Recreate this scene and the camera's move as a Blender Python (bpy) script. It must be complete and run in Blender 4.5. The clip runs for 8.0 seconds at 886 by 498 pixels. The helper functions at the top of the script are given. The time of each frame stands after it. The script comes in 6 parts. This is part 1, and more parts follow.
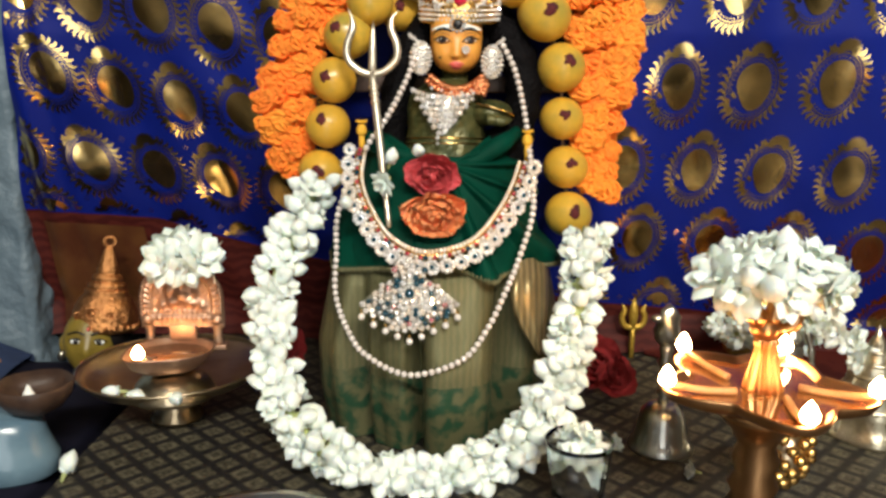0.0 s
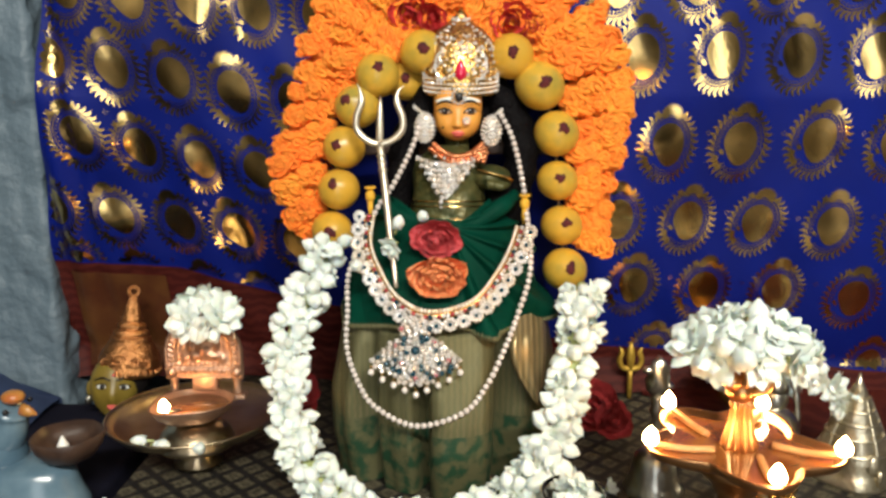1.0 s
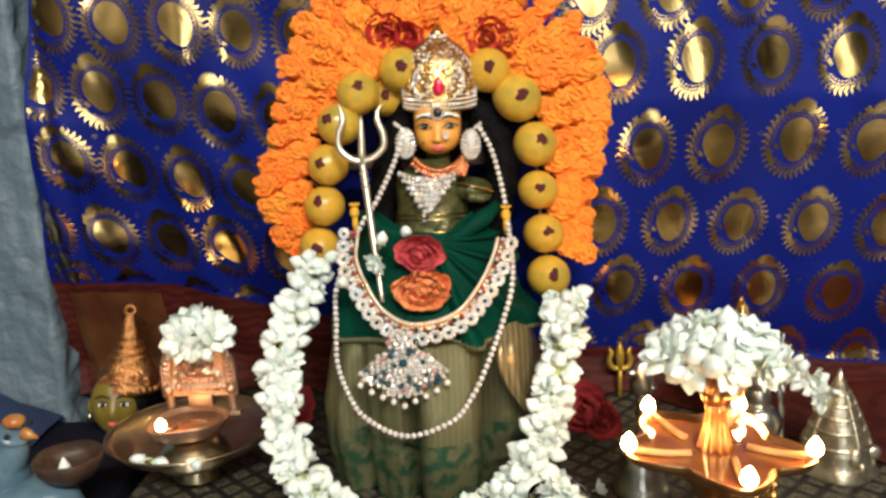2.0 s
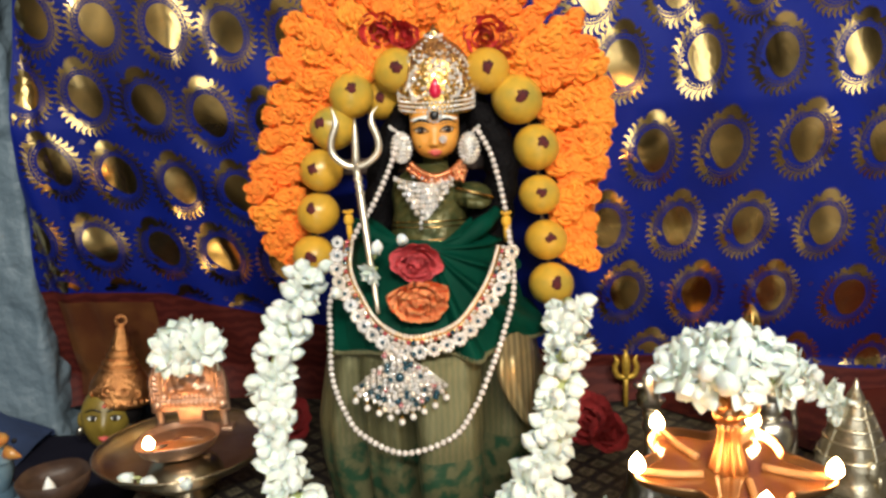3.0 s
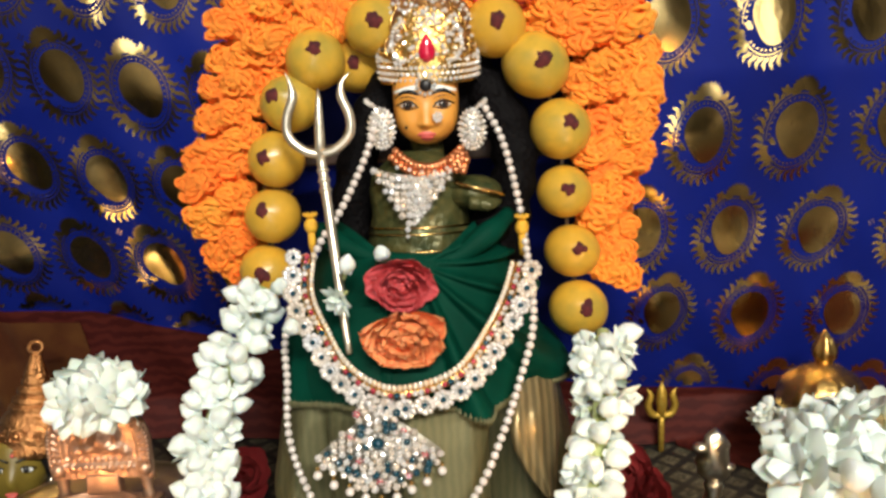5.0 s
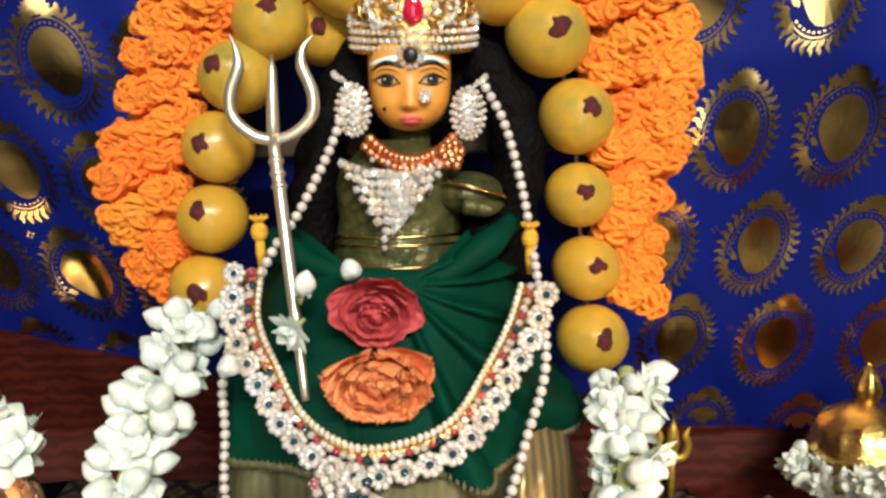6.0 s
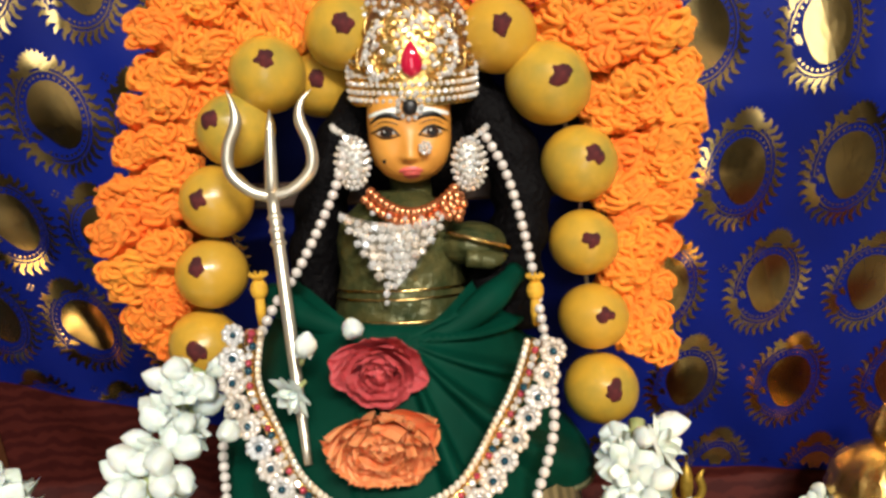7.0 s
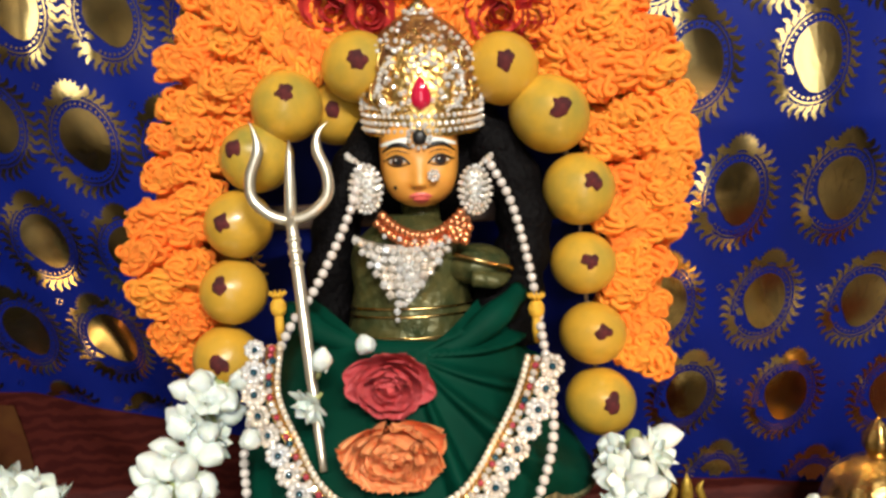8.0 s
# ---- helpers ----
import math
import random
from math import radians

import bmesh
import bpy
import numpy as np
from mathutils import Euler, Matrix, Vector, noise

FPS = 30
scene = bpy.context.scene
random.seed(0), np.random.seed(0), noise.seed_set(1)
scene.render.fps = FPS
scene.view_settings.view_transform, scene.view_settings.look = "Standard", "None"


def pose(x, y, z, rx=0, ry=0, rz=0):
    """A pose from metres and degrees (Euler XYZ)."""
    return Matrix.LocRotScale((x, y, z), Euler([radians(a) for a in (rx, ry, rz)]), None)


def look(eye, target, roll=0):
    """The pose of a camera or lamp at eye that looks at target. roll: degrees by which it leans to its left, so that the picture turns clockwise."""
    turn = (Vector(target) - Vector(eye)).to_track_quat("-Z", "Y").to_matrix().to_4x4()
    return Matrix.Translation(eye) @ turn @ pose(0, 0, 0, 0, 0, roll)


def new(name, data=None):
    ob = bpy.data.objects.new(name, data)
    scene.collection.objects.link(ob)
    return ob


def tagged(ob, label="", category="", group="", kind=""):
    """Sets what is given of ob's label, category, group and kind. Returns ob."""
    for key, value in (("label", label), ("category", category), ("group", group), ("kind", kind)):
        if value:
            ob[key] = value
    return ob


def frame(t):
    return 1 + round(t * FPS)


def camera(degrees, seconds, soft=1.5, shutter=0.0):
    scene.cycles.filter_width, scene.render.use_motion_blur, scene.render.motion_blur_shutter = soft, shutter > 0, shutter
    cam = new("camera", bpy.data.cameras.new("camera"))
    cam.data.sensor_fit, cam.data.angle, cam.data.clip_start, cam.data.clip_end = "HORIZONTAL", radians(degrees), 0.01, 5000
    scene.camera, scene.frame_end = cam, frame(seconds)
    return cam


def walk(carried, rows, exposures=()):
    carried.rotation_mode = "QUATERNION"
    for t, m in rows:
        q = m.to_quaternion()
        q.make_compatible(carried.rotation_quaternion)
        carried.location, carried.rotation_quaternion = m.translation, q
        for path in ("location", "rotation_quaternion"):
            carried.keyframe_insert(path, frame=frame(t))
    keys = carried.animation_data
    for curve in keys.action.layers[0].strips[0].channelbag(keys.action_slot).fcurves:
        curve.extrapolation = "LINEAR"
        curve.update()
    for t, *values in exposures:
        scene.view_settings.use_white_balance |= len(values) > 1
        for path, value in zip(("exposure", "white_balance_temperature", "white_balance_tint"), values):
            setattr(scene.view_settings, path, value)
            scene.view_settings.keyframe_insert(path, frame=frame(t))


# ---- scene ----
cam = camera(60.0, 8.0, soft=2.9)
EXPOSURE = 0.69
PATH = [
    (0, (0.012, 0.013, 0.91), (0.0, 1.97, 0.497), 0.4),
    (0.2, (0.011, 0.006, 0.916), (-0.010, 1.963, 0.501), 0.9),
    (0.5, (0.011, -0.011, 0.931), (-0.039, 1.952, 0.554), 0.6),
    (1, (0.018, -0.024, 0.955), (-0.021, 1.94, 0.581), -0.2),
    (1.5, (0.031, -0.033, 0.969), (-0.011, 1.929, 0.586), -1.6),
    (2, (0.035, -0.036, 0.973), (-0.011, 1.926, 0.586), -2.3),
    (3.5, (0.04, 0.019, 0.975), (-0.016, 1.98, 0.587), -3.0),
    (4, (0.04, 0.05, 0.97), (-0.015, 2.009, 0.573), -3.2),
    (4.5, (0.035, 0.096, 0.958), (-0.009, 2.055, 0.558), -2.7),
    (4.7, (0.034, 0.123, 0.958), (0.0, 2.081, 0.553), -2.8),
    (5.8, (0.029, 0.244, 0.942), (0.026, 2.203, 0.541), -1.3),
    (6, (0.021, 0.265, 0.939), (0.08, 2.226, 0.551), -1.2),
    (6.5, (0.022, 0.278, 0.943), (0.085, 2.243, 0.575), -1.3),
    (7, (0.023, 0.275, 0.952), (0.07, 2.248, 0.626), -2.4),
    (7.5, (0.025, 0.264, 0.963), (0.059, 2.243, 0.677), -2.6),
    (8, (0.025, 0.25, 0.961), (0.043, 2.228, 0.666), -2.4),
]
walk(cam, [(t, look(eye, target, roll)) for t, eye, target, roll in PATH], exposures=[(0.0, EXPOSURE), (8.0, EXPOSURE)])

# ---- light ----
world = bpy.data.worlds.new("world")
scene.world = world
world.use_nodes = True
world.node_tree.nodes["Background"].inputs[0].default_value = (0.02, 0.022, 0.025, 1)
TABLE = 0.615


def lamp(name, m, size_x, size_y, watts, colour):
    data = bpy.data.lights.new(name, "AREA")
    data.shape, data.size, data.size_y, data.energy, data.color = "RECTANGLE", size_x, size_y, watts, colour
    ob = new(name, data)
    ob.matrix_world = m
    return ob


# main room light from above, unseen; tube shape and position assumed
lamp("tube_light", look((0.45, -1.45, 2.25), (0.0, 0.7, 0.8)), 1.2, 0.06, 58, (1.0, 0.96, 0.84))
# broad cool fill added for glints on the gold; no opening stands there
lamp("low_cool_fill", look((0.1, -2.36, 1.0), (0.1, 0.7, 0.95)), 0.95, 1.9, 11, (0.92, 0.97, 1.0))


# ---- materials ----
def mat(name, colour, rough=0.5, metal=0.0, **more):
    """A principled material; with second= a noise mix of two colours, bump= fine relief."""
    m = bpy.data.materials.new(name)
    m.use_nodes = True
    nt = m.node_tree
    b = nt.nodes["Principled BSDF"]
    b.inputs["Base Color"].default_value = (*colour, 1)
    b.inputs["Roughness"].default_value = rough
    b.inputs["Metallic"].default_value = metal
    for key, value in (("Sheen Weight", more.get("sheen")), ("Coat Weight", more.get("coat")), ("Subsurface Weight", more.get("sss")),
                       ("Transmission Weight", more.get("trans")), ("IOR", more.get("ior")), ("Specular IOR Level", more.get("spec"))):
        if value is not None:
            b.inputs[key].default_value = value
    if more.get("sss"):
        b.inputs["Subsurface Scale"].default_value = 0.004
        b.inputs["Subsurface Radius"].default_value = (1, 0.8, 0.6)
    co = nt.nodes.new("ShaderNodeTexCoord")
    if "second" in more or "random" in more:
        n = nt.nodes.new("ShaderNodeTexNoise")
        n.inputs["Scale"].default_value, n.inputs["Detail"].default_value = more.get("scale", 60), 5
        nt.links.new(co.outputs["Object"], n.inputs["Vector"])
        ramp = nt.nodes.new("ShaderNodeMapRange")
        ramp.inputs[1].default_value, ramp.inputs[2].default_value = more.get("low", 0.35), more.get("high", 0.65)
        nt.links.new(n.outputs["Fac"], ramp.inputs[0])
        mix = nt.nodes.new("ShaderNodeMix")
        mix.data_type = "RGBA"
        mix.inputs[6].default_value, mix.inputs[7].default_value = (*colour, 1), (*more.get("second", colour), 1)
        nt.links.new(ramp.outputs[0], mix.inputs[0])
        out = mix.outputs[2]
        if "random" in more:
            info = nt.nodes.new("ShaderNodeObjectInfo")
            mix2 = nt.nodes.new("ShaderNodeMix")
            mix2.data_type = "RGBA"
            mix2.inputs[7].default_value = (*more["random"], 1)
            mul = nt.nodes.new("ShaderNodeMath")
            mul.operation = "MULTIPLY"
            mul.inputs[1].default_value = more.get("share", 0.6)
            nt.links.new(info.outputs["Random"], mul.inputs[0])
            nt.links.new(mul.outputs[0], mix2.inputs[0])
            nt.links.new(out, mix2.inputs[6])
            out = mix2.outputs[2]
        nt.links.new(out, b.inputs["Base Color"])
    if "bump" in more:
        n2 = nt.nodes.new("ShaderNodeTexNoise")
        n2.inputs["Scale"].default_value, n2.inputs["Detail"].default_value = more.get("bump_scale", 300), more.get("bump_detail", 4)
        nt.links.new(co.outputs["Object"], n2.inputs["Vector"])
        bp = nt.nodes.new("ShaderNodeBump")
        bp.inputs["Strength"].default_value, bp.inputs["Distance"].default_value = more["bump"], more.get("deep", 0.001)
        nt.links.new(n2.outputs["Fac"], bp.inputs["Height"])
        nt.links.new(bp.outputs[0], b.inputs["Normal"])
    return m


def glow(name, colour, strength):
    m = bpy.data.materials.new(name)
    m.use_nodes = True
    b = m.node_tree.nodes["Principled BSDF"]
    b.inputs["Base Color"].default_value = (0, 0, 0, 1)
    b.inputs["Emission Color"].default_value = (*colour, 1)
    b.inputs["Emission Strength"].default_value = strength
    return m


def weave(m, sx, sy, strength, deep=0.0004):
    """Fine crossed threads as relief on a material, at metre scale."""
    nt = m.node_tree
    b = nt.nodes["Principled BSDF"]
    co = nt.nodes.new("ShaderNodeTexCoord")
    waves = []
    for axis, f in (("X", sx), ("Z", sy)):
        w = nt.nodes.new("ShaderNodeTexWave")
        w.bands_direction = axis
        w.inputs["Scale"].default_value, w.inputs["Distortion"].default_value = f, 0.6
        nt.links.new(co.outputs["Object"], w.inputs["Vector"])
        waves.append(w)
    add = nt.nodes.new("ShaderNodeMath")
    nt.links.new(waves[0].outputs["Fac"], add.inputs[0])
    nt.links.new(waves[1].outputs["Fac"], add.inputs[1])
    bp = nt.nodes.new("ShaderNodeBump")
    bp.inputs["Strength"].default_value, bp.inputs["Distance"].default_value = strength, deep
    nt.links.new(add.outputs[0], bp.inputs["Height"])
    nt.links.new(bp.outputs[0], b.inputs["Normal"])
    return m


def stripes(m, axis, freq, dark, light, lo=0.3, hi=0.7, distort=1.0):
    """Wave bands between two colours into the base colour."""
    nt = m.node_tree
    b = nt.nodes["Principled BSDF"]
    co = nt.nodes.new("ShaderNodeTexCoord")
    w = nt.nodes.new("ShaderNodeTexWave")
    w.bands_direction = axis
    w.inputs["Scale"].default_value, w.inputs["Distortion"].default_value, w.inputs["Detail"].default_value = freq, distort, 3
    w.inputs["Detail Scale"].default_value = 2.0
    nt.links.new(co.outputs["Object"], w.inputs["Vector"])
    r = nt.nodes.new("ShaderNodeValToRGB")
    r.color_ramp.elements[0].position, r.color_ramp.elements[1].position = lo, hi
    r.color_ramp.elements[0].color, r.color_ramp.elements[1].color = (*dark, 1), (*light, 1)
    nt.links.new(w.outputs["Fac"], r.inputs[0])
    nt.links.new(r.outputs[0], b.inputs["Base Color"])
    return m


def brocade():
    """Table cloth: dark ground with a lattice of pale gold lozenges 2 cm apart."""
    m = mat("table_brocade", (0.02, 0.018, 0.015), 0.6)
    nt = m.node_tree
    b = nt.nodes["Principled BSDF"]
    co = nt.nodes.new("ShaderNodeTexCoord")
    mp = nt.nodes.new("ShaderNodeMapping")
    mp.inputs["Rotation"].default_value, mp.inputs["Scale"].default_value = (0, 0, radians(45)), (48, 48, 48)
    nt.links.new(co.outputs["Object"], mp.inputs["Vector"])
    v = nt.nodes.new("ShaderNodeTexVoronoi")
    v.voronoi_dimensions, v.distance = "2D", "CHEBYCHEV"
    v.inputs["Randomness"].default_value, v.inputs["Scale"].default_value = 0.06, 1
    nt.links.new(mp.outputs[0], v.inputs["Vector"])
    r = nt.nodes.new("ShaderNodeValToRGB")
    e = r.color_ramp.elements
    e[0].position, e[0].color = 0.0, (0.10, 0.085, 0.05, 1)
    e[1].position, e[1].color = 0.46, (0.008, 0.007, 0.007, 1)
    for p, c in ((0.12, (0.028, 0.024, 0.016, 1)), (0.2, (0.095, 0.083, 0.054, 1)), (0.31, (0.066, 0.056, 0.035, 1)), (0.38, (0.014, 0.012, 0.010, 1))):
        k = e.new(p)
        k.color = c
    nt.links.new(v.outputs["Distance"], r.inputs[0])
    n = nt.nodes.new("ShaderNodeTexNoise")
    n.inputs["Scale"].default_value, n.inputs["Detail"].default_value = 220, 4
    nt.links.new(co.outputs["Object"], n.inputs["Vector"])
    mx = nt.nodes.new("ShaderNodeMix")
    mx.data_type, mx.blend_type = "RGBA", "MULTIPLY"
    mx.inputs[0].default_value = 0.8
    nt.links.new(r.outputs[0], mx.inputs[6])
    cr = nt.nodes.new("ShaderNodeMapRange")
    cr.inputs[1].default_value, cr.inputs[2].default_value, cr.inputs[3].default_value, cr.inputs[4].default_value = 0.35, 0.65, 0.3, 1.5
    nt.links.new(n.outputs["Fac"], cr.inputs[0])
    nt.links.new(cr.outputs[0], mx.inputs[7])
    nt.links.new(mx.outputs[2], b.inputs["Base Color"])
    bp = nt.nodes.new("ShaderNodeBump")
    bp.inputs["Strength"].default_value, bp.inputs["Distance"].default_value = 0.6, 0.001
    nt.links.new(r.outputs[0], bp.inputs["Height"])
    nt.links.new(bp.outputs[0], b.inputs["Normal"])
    return m


M_WALL = mat("pale_blue_plaster", (0.135, 0.18, 0.22), 0.55, second=(0.095, 0.135, 0.17), scale=9, bump=0.6, bump_scale=70, deep=0.008)
# cream kept dull on purpose, to cut light bounced off the unseen walls
M_ROOM = mat("cream_plaster", (0.20, 0.19, 0.17), 0.85, second=(0.17, 0.16, 0.14), scale=3, bump=0.2)
M_FLOOR = mat("grey_floor_tile", (0.25, 0.23, 0.21), 0.4, second=(0.2, 0.19, 0.18), scale=6)
# the second, darker blue puts fold shade into the colour as broad patches
M_SILK = weave(mat("blue_silk", (0.0025, 0.011, 0.18), 0.5, spec=0.2, second=(0.0016, 0.007, 0.12), scale=6), 260, 260, 0.25)
M_ZARI = mat("gold_zari", (0.92, 0.60, 0.22), 0.20, 1.0, second=(0.72, 0.50, 0.20), scale=60, bump=0.8, bump_scale=11, bump_detail=0.6, deep=0.045)
M_MAROON = stripes(mat("maroon_silk", (0.1, 0.015, 0.01), 0.62, spec=0.15, bump=0.3, bump_scale=150), "Z", 26, (0.042, 0.006, 0.005), (0.066, 0.011, 0.008), distort=6)
M_BROWN = mat("brown_gold_silk", (0.12, 0.046, 0.014), 0.4, 0.2, second=(0.075, 0.022, 0.009), scale=30, bump=0.3, bump_scale=200)
M_CLOTH = brocade()
# near-black base puts the shade left of the table into the cloth
M_DARK = mat("shaded_navy_cloth", (0.006, 0.006, 0.014), 0.9, spec=0.1, second=(0.010, 0.010, 0.02), scale=12, bump=0.3, bump_scale=120)
M_WOOD = mat("dark_wood", (0.09, 0.045, 0.025), 0.5, second=(0.05, 0.025, 0.015), scale=15)
M_MARI = mat("orange_yarn_loops", (0.96, 0.220, 0.016), 0.85, sss=0.5, second=(0.98, 0.32, 0.028), scale=45, random=(0.95, 0.165, 0.014), share=0.7, bump=0.25, bump_scale=900)
M_ROSE = mat("red_rose_petal", (0.64, 0.045, 0.045), 0.6, sss=0.2, second=(0.50, 0.022, 0.025), scale=120, bump=0.3)
M_REDFLOWER = mat("dark_red_flower", (0.34, 0.018, 0.020), 0.75, second=(0.22, 0.008, 0.010), scale=100, bump=0.6, bump_scale=200)
M_PINK = mat("coral_pink_flower", (0.76, 0.13, 0.14), 0.36, sss=0.25, second=(0.66, 0.075, 0.09), scale=110, bump=0.5, bump_scale=260)
M_SALMON = mat("salmon_orange_rose", (0.92, 0.36, 0.15), 0.6, sss=0.5, second=(0.82, 0.24, 0.08), scale=120, bump=0.2)
M_JASMINE = mat("jasmine_white", (0.80, 0.83, 0.79), 0.6, sss=0.6, second=(0.72, 0.77, 0.68), scale=140, random=(0.68, 0.76, 0.70), share=0.5)
M_STEM = mat("jasmine_green", (0.30, 0.36, 0.12), 0.6, second=(0.42, 0.45, 0.2), scale=90)
M_LIME = mat("lime_skin", (0.64, 0.36, 0.036), 0.32, coat=0.3, second=(0.24, 0.22, 0.045), scale=34, low=0.44, high=0.72, random=(0.62, 0.31, 0.03), share=0.6, bump=0.25, bump_scale=420, deep=0.0008)
M_KUMKUM = mat("kumkum_paste", (0.12, 0.012, 0.012), 0.9, second=(0.05, 0.006, 0.008), scale=160, bump=0.6, bump_scale=400)
M_SKIN = mat("turmeric_painted_face", (0.72, 0.32, 0.055), 0.42, second=(0.64, 0.26, 0.042), scale=60, bump=0.08, bump_scale=500)
M_HAIR = mat("black_hair", (0.003, 0.0025, 0.003), 0.6, spec=0.06, bump=0.8, bump_scale=260, deep=0.003)
M_BLOUSE = mat("olive_green_brocade", (0.036, 0.052, 0.020), 0.32, 0.35, second=(0.12, 0.105, 0.035), scale=60, bump=0.8, bump_scale=85, deep=0.005)
M_BLACK = mat("black_paint", (0.01, 0.008, 0.008), 0.4)
M_WHITE = mat("white_paint", (0.8, 0.8, 0.76), 0.5)
M_LIP = mat("red_paint", (0.70, 0.13, 0.11), 0.4, second=(0.6, 0.09, 0.08), scale=300)
M_SCLERA = mat("cream_paint", (0.58, 0.50, 0.42), 0.35)
M_IRIS = mat("dark_brown_paint", (0.055, 0.022, 0.012), 0.3)
M_GARNET = mat("dull_red_stone", (0.42, 0.05, 0.075), 0.15, 0.3, coat=0.5)
M_STUD = mat("pale_gold_stud", (0.90, 0.84, 0.74), 0.2, 0.5, random=(0.9, 0.6, 0.3), share=0.6)
M_GREEN = weave(mat("bottle_green_silk", (0.0006, 0.040, 0.024), 0.6, spec=0.06, second=(0.0004, 0.026, 0.015), scale=25), 420, 420, 0.15)
M_SKIRT = weave(stripes(mat("olive_gold_tissue", (0.2, 0.19, 0.08), 0.42, 0.5), "X", 62, (0.122, 0.120, 0.056), (0.160, 0.143, 0.070), lo=0.2, hi=0.9, distort=3.0), 420, 420, 0.4)
M_SASH = stripes(mat("gold_tissue_border", (0.3, 0.22, 0.1), 0.36, 0.6), "X", 60, (0.20, 0.155, 0.075), (0.36, 0.265, 0.13), lo=0.2, hi=0.9, distort=1.0)
M_HEM = mat("green_gold_floral_hem", (0.022, 0.066, 0.034), 0.4, 0.35, second=(0.115, 0.112, 0.055), scale=95, low=0.40, high=0.56, bump=0.5, bump_scale=160)
M_GOLD = mat("polished_gold", (0.85, 0.55, 0.19), 0.27, 1.0, second=(0.70, 0.42, 0.13), scale=80, bump=0.6, bump_scale=300, deep=0.0016)
M_YELLOW = mat("yellow_thread", (0.75, 0.42, 0.03), 0.7, second=(0.6, 0.3, 0.02), scale=300, bump=0.5, bump_scale=900)
M_GILT = mat("dull_gilt", (0.58, 0.38, 0.06), 0.4, 0.6, second=(0.40, 0.24, 0.03), scale=200, bump=0.6, bump_scale=500)
M_LAMP = mat("warm_lamp_brass", (0.60, 0.33, 0.15), 0.30, 1.0, second=(0.48, 0.25, 0.11), scale=40, bump=0.15, bump_scale=150)
M_BRASS = mat("aged_brass", (0.60, 0.51, 0.36), 0.28, 1.0, second=(0.44, 0.33, 0.20), scale=35, bump=0.15, bump_scale=120)
M_PALEBRASS = mat("pale_worn_brass", (0.66, 0.60, 0.46), 0.34, 0.9, second=(0.42, 0.36, 0.24), scale=70, bump=0.5, bump_scale=150, deep=0.002)
M_COPPER = mat("copper_pink_metal", (0.50, 0.32, 0.22), 0.38, 0.8, second=(0.36, 0.21, 0.14), scale=60, bump=0.3, bump_scale=260)
M_SILVER = mat("tarnished_silver", (0.66, 0.63, 0.56), 0.28, 1.0, second=(0.50, 0.46, 0.38), scale=45, bump=0.2, bump_scale=200)
M_STEEL = mat("trident_white_metal", (0.76, 0.69, 0.56), 0.36, 0.85, second=(0.66, 0.58, 0.46), scale=70, bump=0.1)
M_CRYSTAL = mat("white_stone", (0.96, 0.96, 0.97), 0.10, 0.58, coat=0.4, second=(0.90, 0.90, 0.92), scale=500, random=(0.95, 0.76, 0.56), share=0.65)
M_PEARL = mat("cream_pearl", (0.76, 0.71, 0.66), 0.22, 0.2, coat=0.6, second=(0.66, 0.58, 0.54), scale=150)
M_RUBY = mat("ruby_stone", (0.62, 0.01, 0.05), 0.08, 0.2, coat=0.8)
M_EMERALD = mat("teal_stone", (0.005, 0.045, 0.07), 0.08, 0.2, coat=0.8)
M_COLLAR = mat("copper_beads", (0.72, 0.27, 0.12), 0.25, 0.9)
M_GLASS = mat("clear_glass", (0.95, 0.97, 0.97), 0.04, trans=1.0, ior=1.45)
# pale blue taken down so the glaze itself holds the duck's shade
M_CERAMIC = mat("shaded_pale_blue_glaze", (0.075, 0.13, 0.18), 0.25, coat=0.3, second=(0.13, 0.20, 0.25), scale=30)
M_BEAK = mat("yellow_orange_glaze", (0.40, 0.22, 0.05), 0.3, second=(0.38, 0.11, 0.03), scale=40)
M_SHELL = mat("brown_shell", (0.035, 0.018, 0.012), 0.5, second=(0.06, 0.032, 0.02), scale=60, bump=0.5, bump_scale=180)
M_MASKFACE = mat("yellow_painted_mask", (0.22, 0.155, 0.024), 0.42, second=(0.16, 0.11, 0.02), scale=40)
M_MASKGOLD = mat("copper_gold_cap", (0.58, 0.27, 0.10), 0.36, 0.95, second=(0.38, 0.16, 0.06), scale=90, bump=0.9, bump_scale=240, deep=0.003)
M_OIL = mat("lamp_oil", (0.16, 0.055, 0.018), 0.08, coat=0.6, second=(0.22, 0.08, 0.02), scale=40)
M_COTTON = mat("oiled_cotton_wick", (0.50, 0.27, 0.11), 0.5, second=(0.40, 0.19, 0.07), scale=120, bump=0.4, bump_scale=300)
M_WICK = mat("charred_wick", (0.25, 0.2, 0.15), 0.9)
M_FLAME = glow("flame", (1.0, 0.56, 0.22), 78)
M_OPENWORK = mat("crown_openwork_fill", (0.45, 0.22, 0.06), 0.40, 0.7, second=(0.15, 0.06, 0.03), scale=140, bump=0.8, bump_scale=220, deep=0.003)
M_BLUEPATCH = mat("mid_blue_patch", (0.016, 0.033, 0.09), 0.9, second=(0.007, 0.016, 0.05), scale=14, bump=0.3, bump_scale=90)


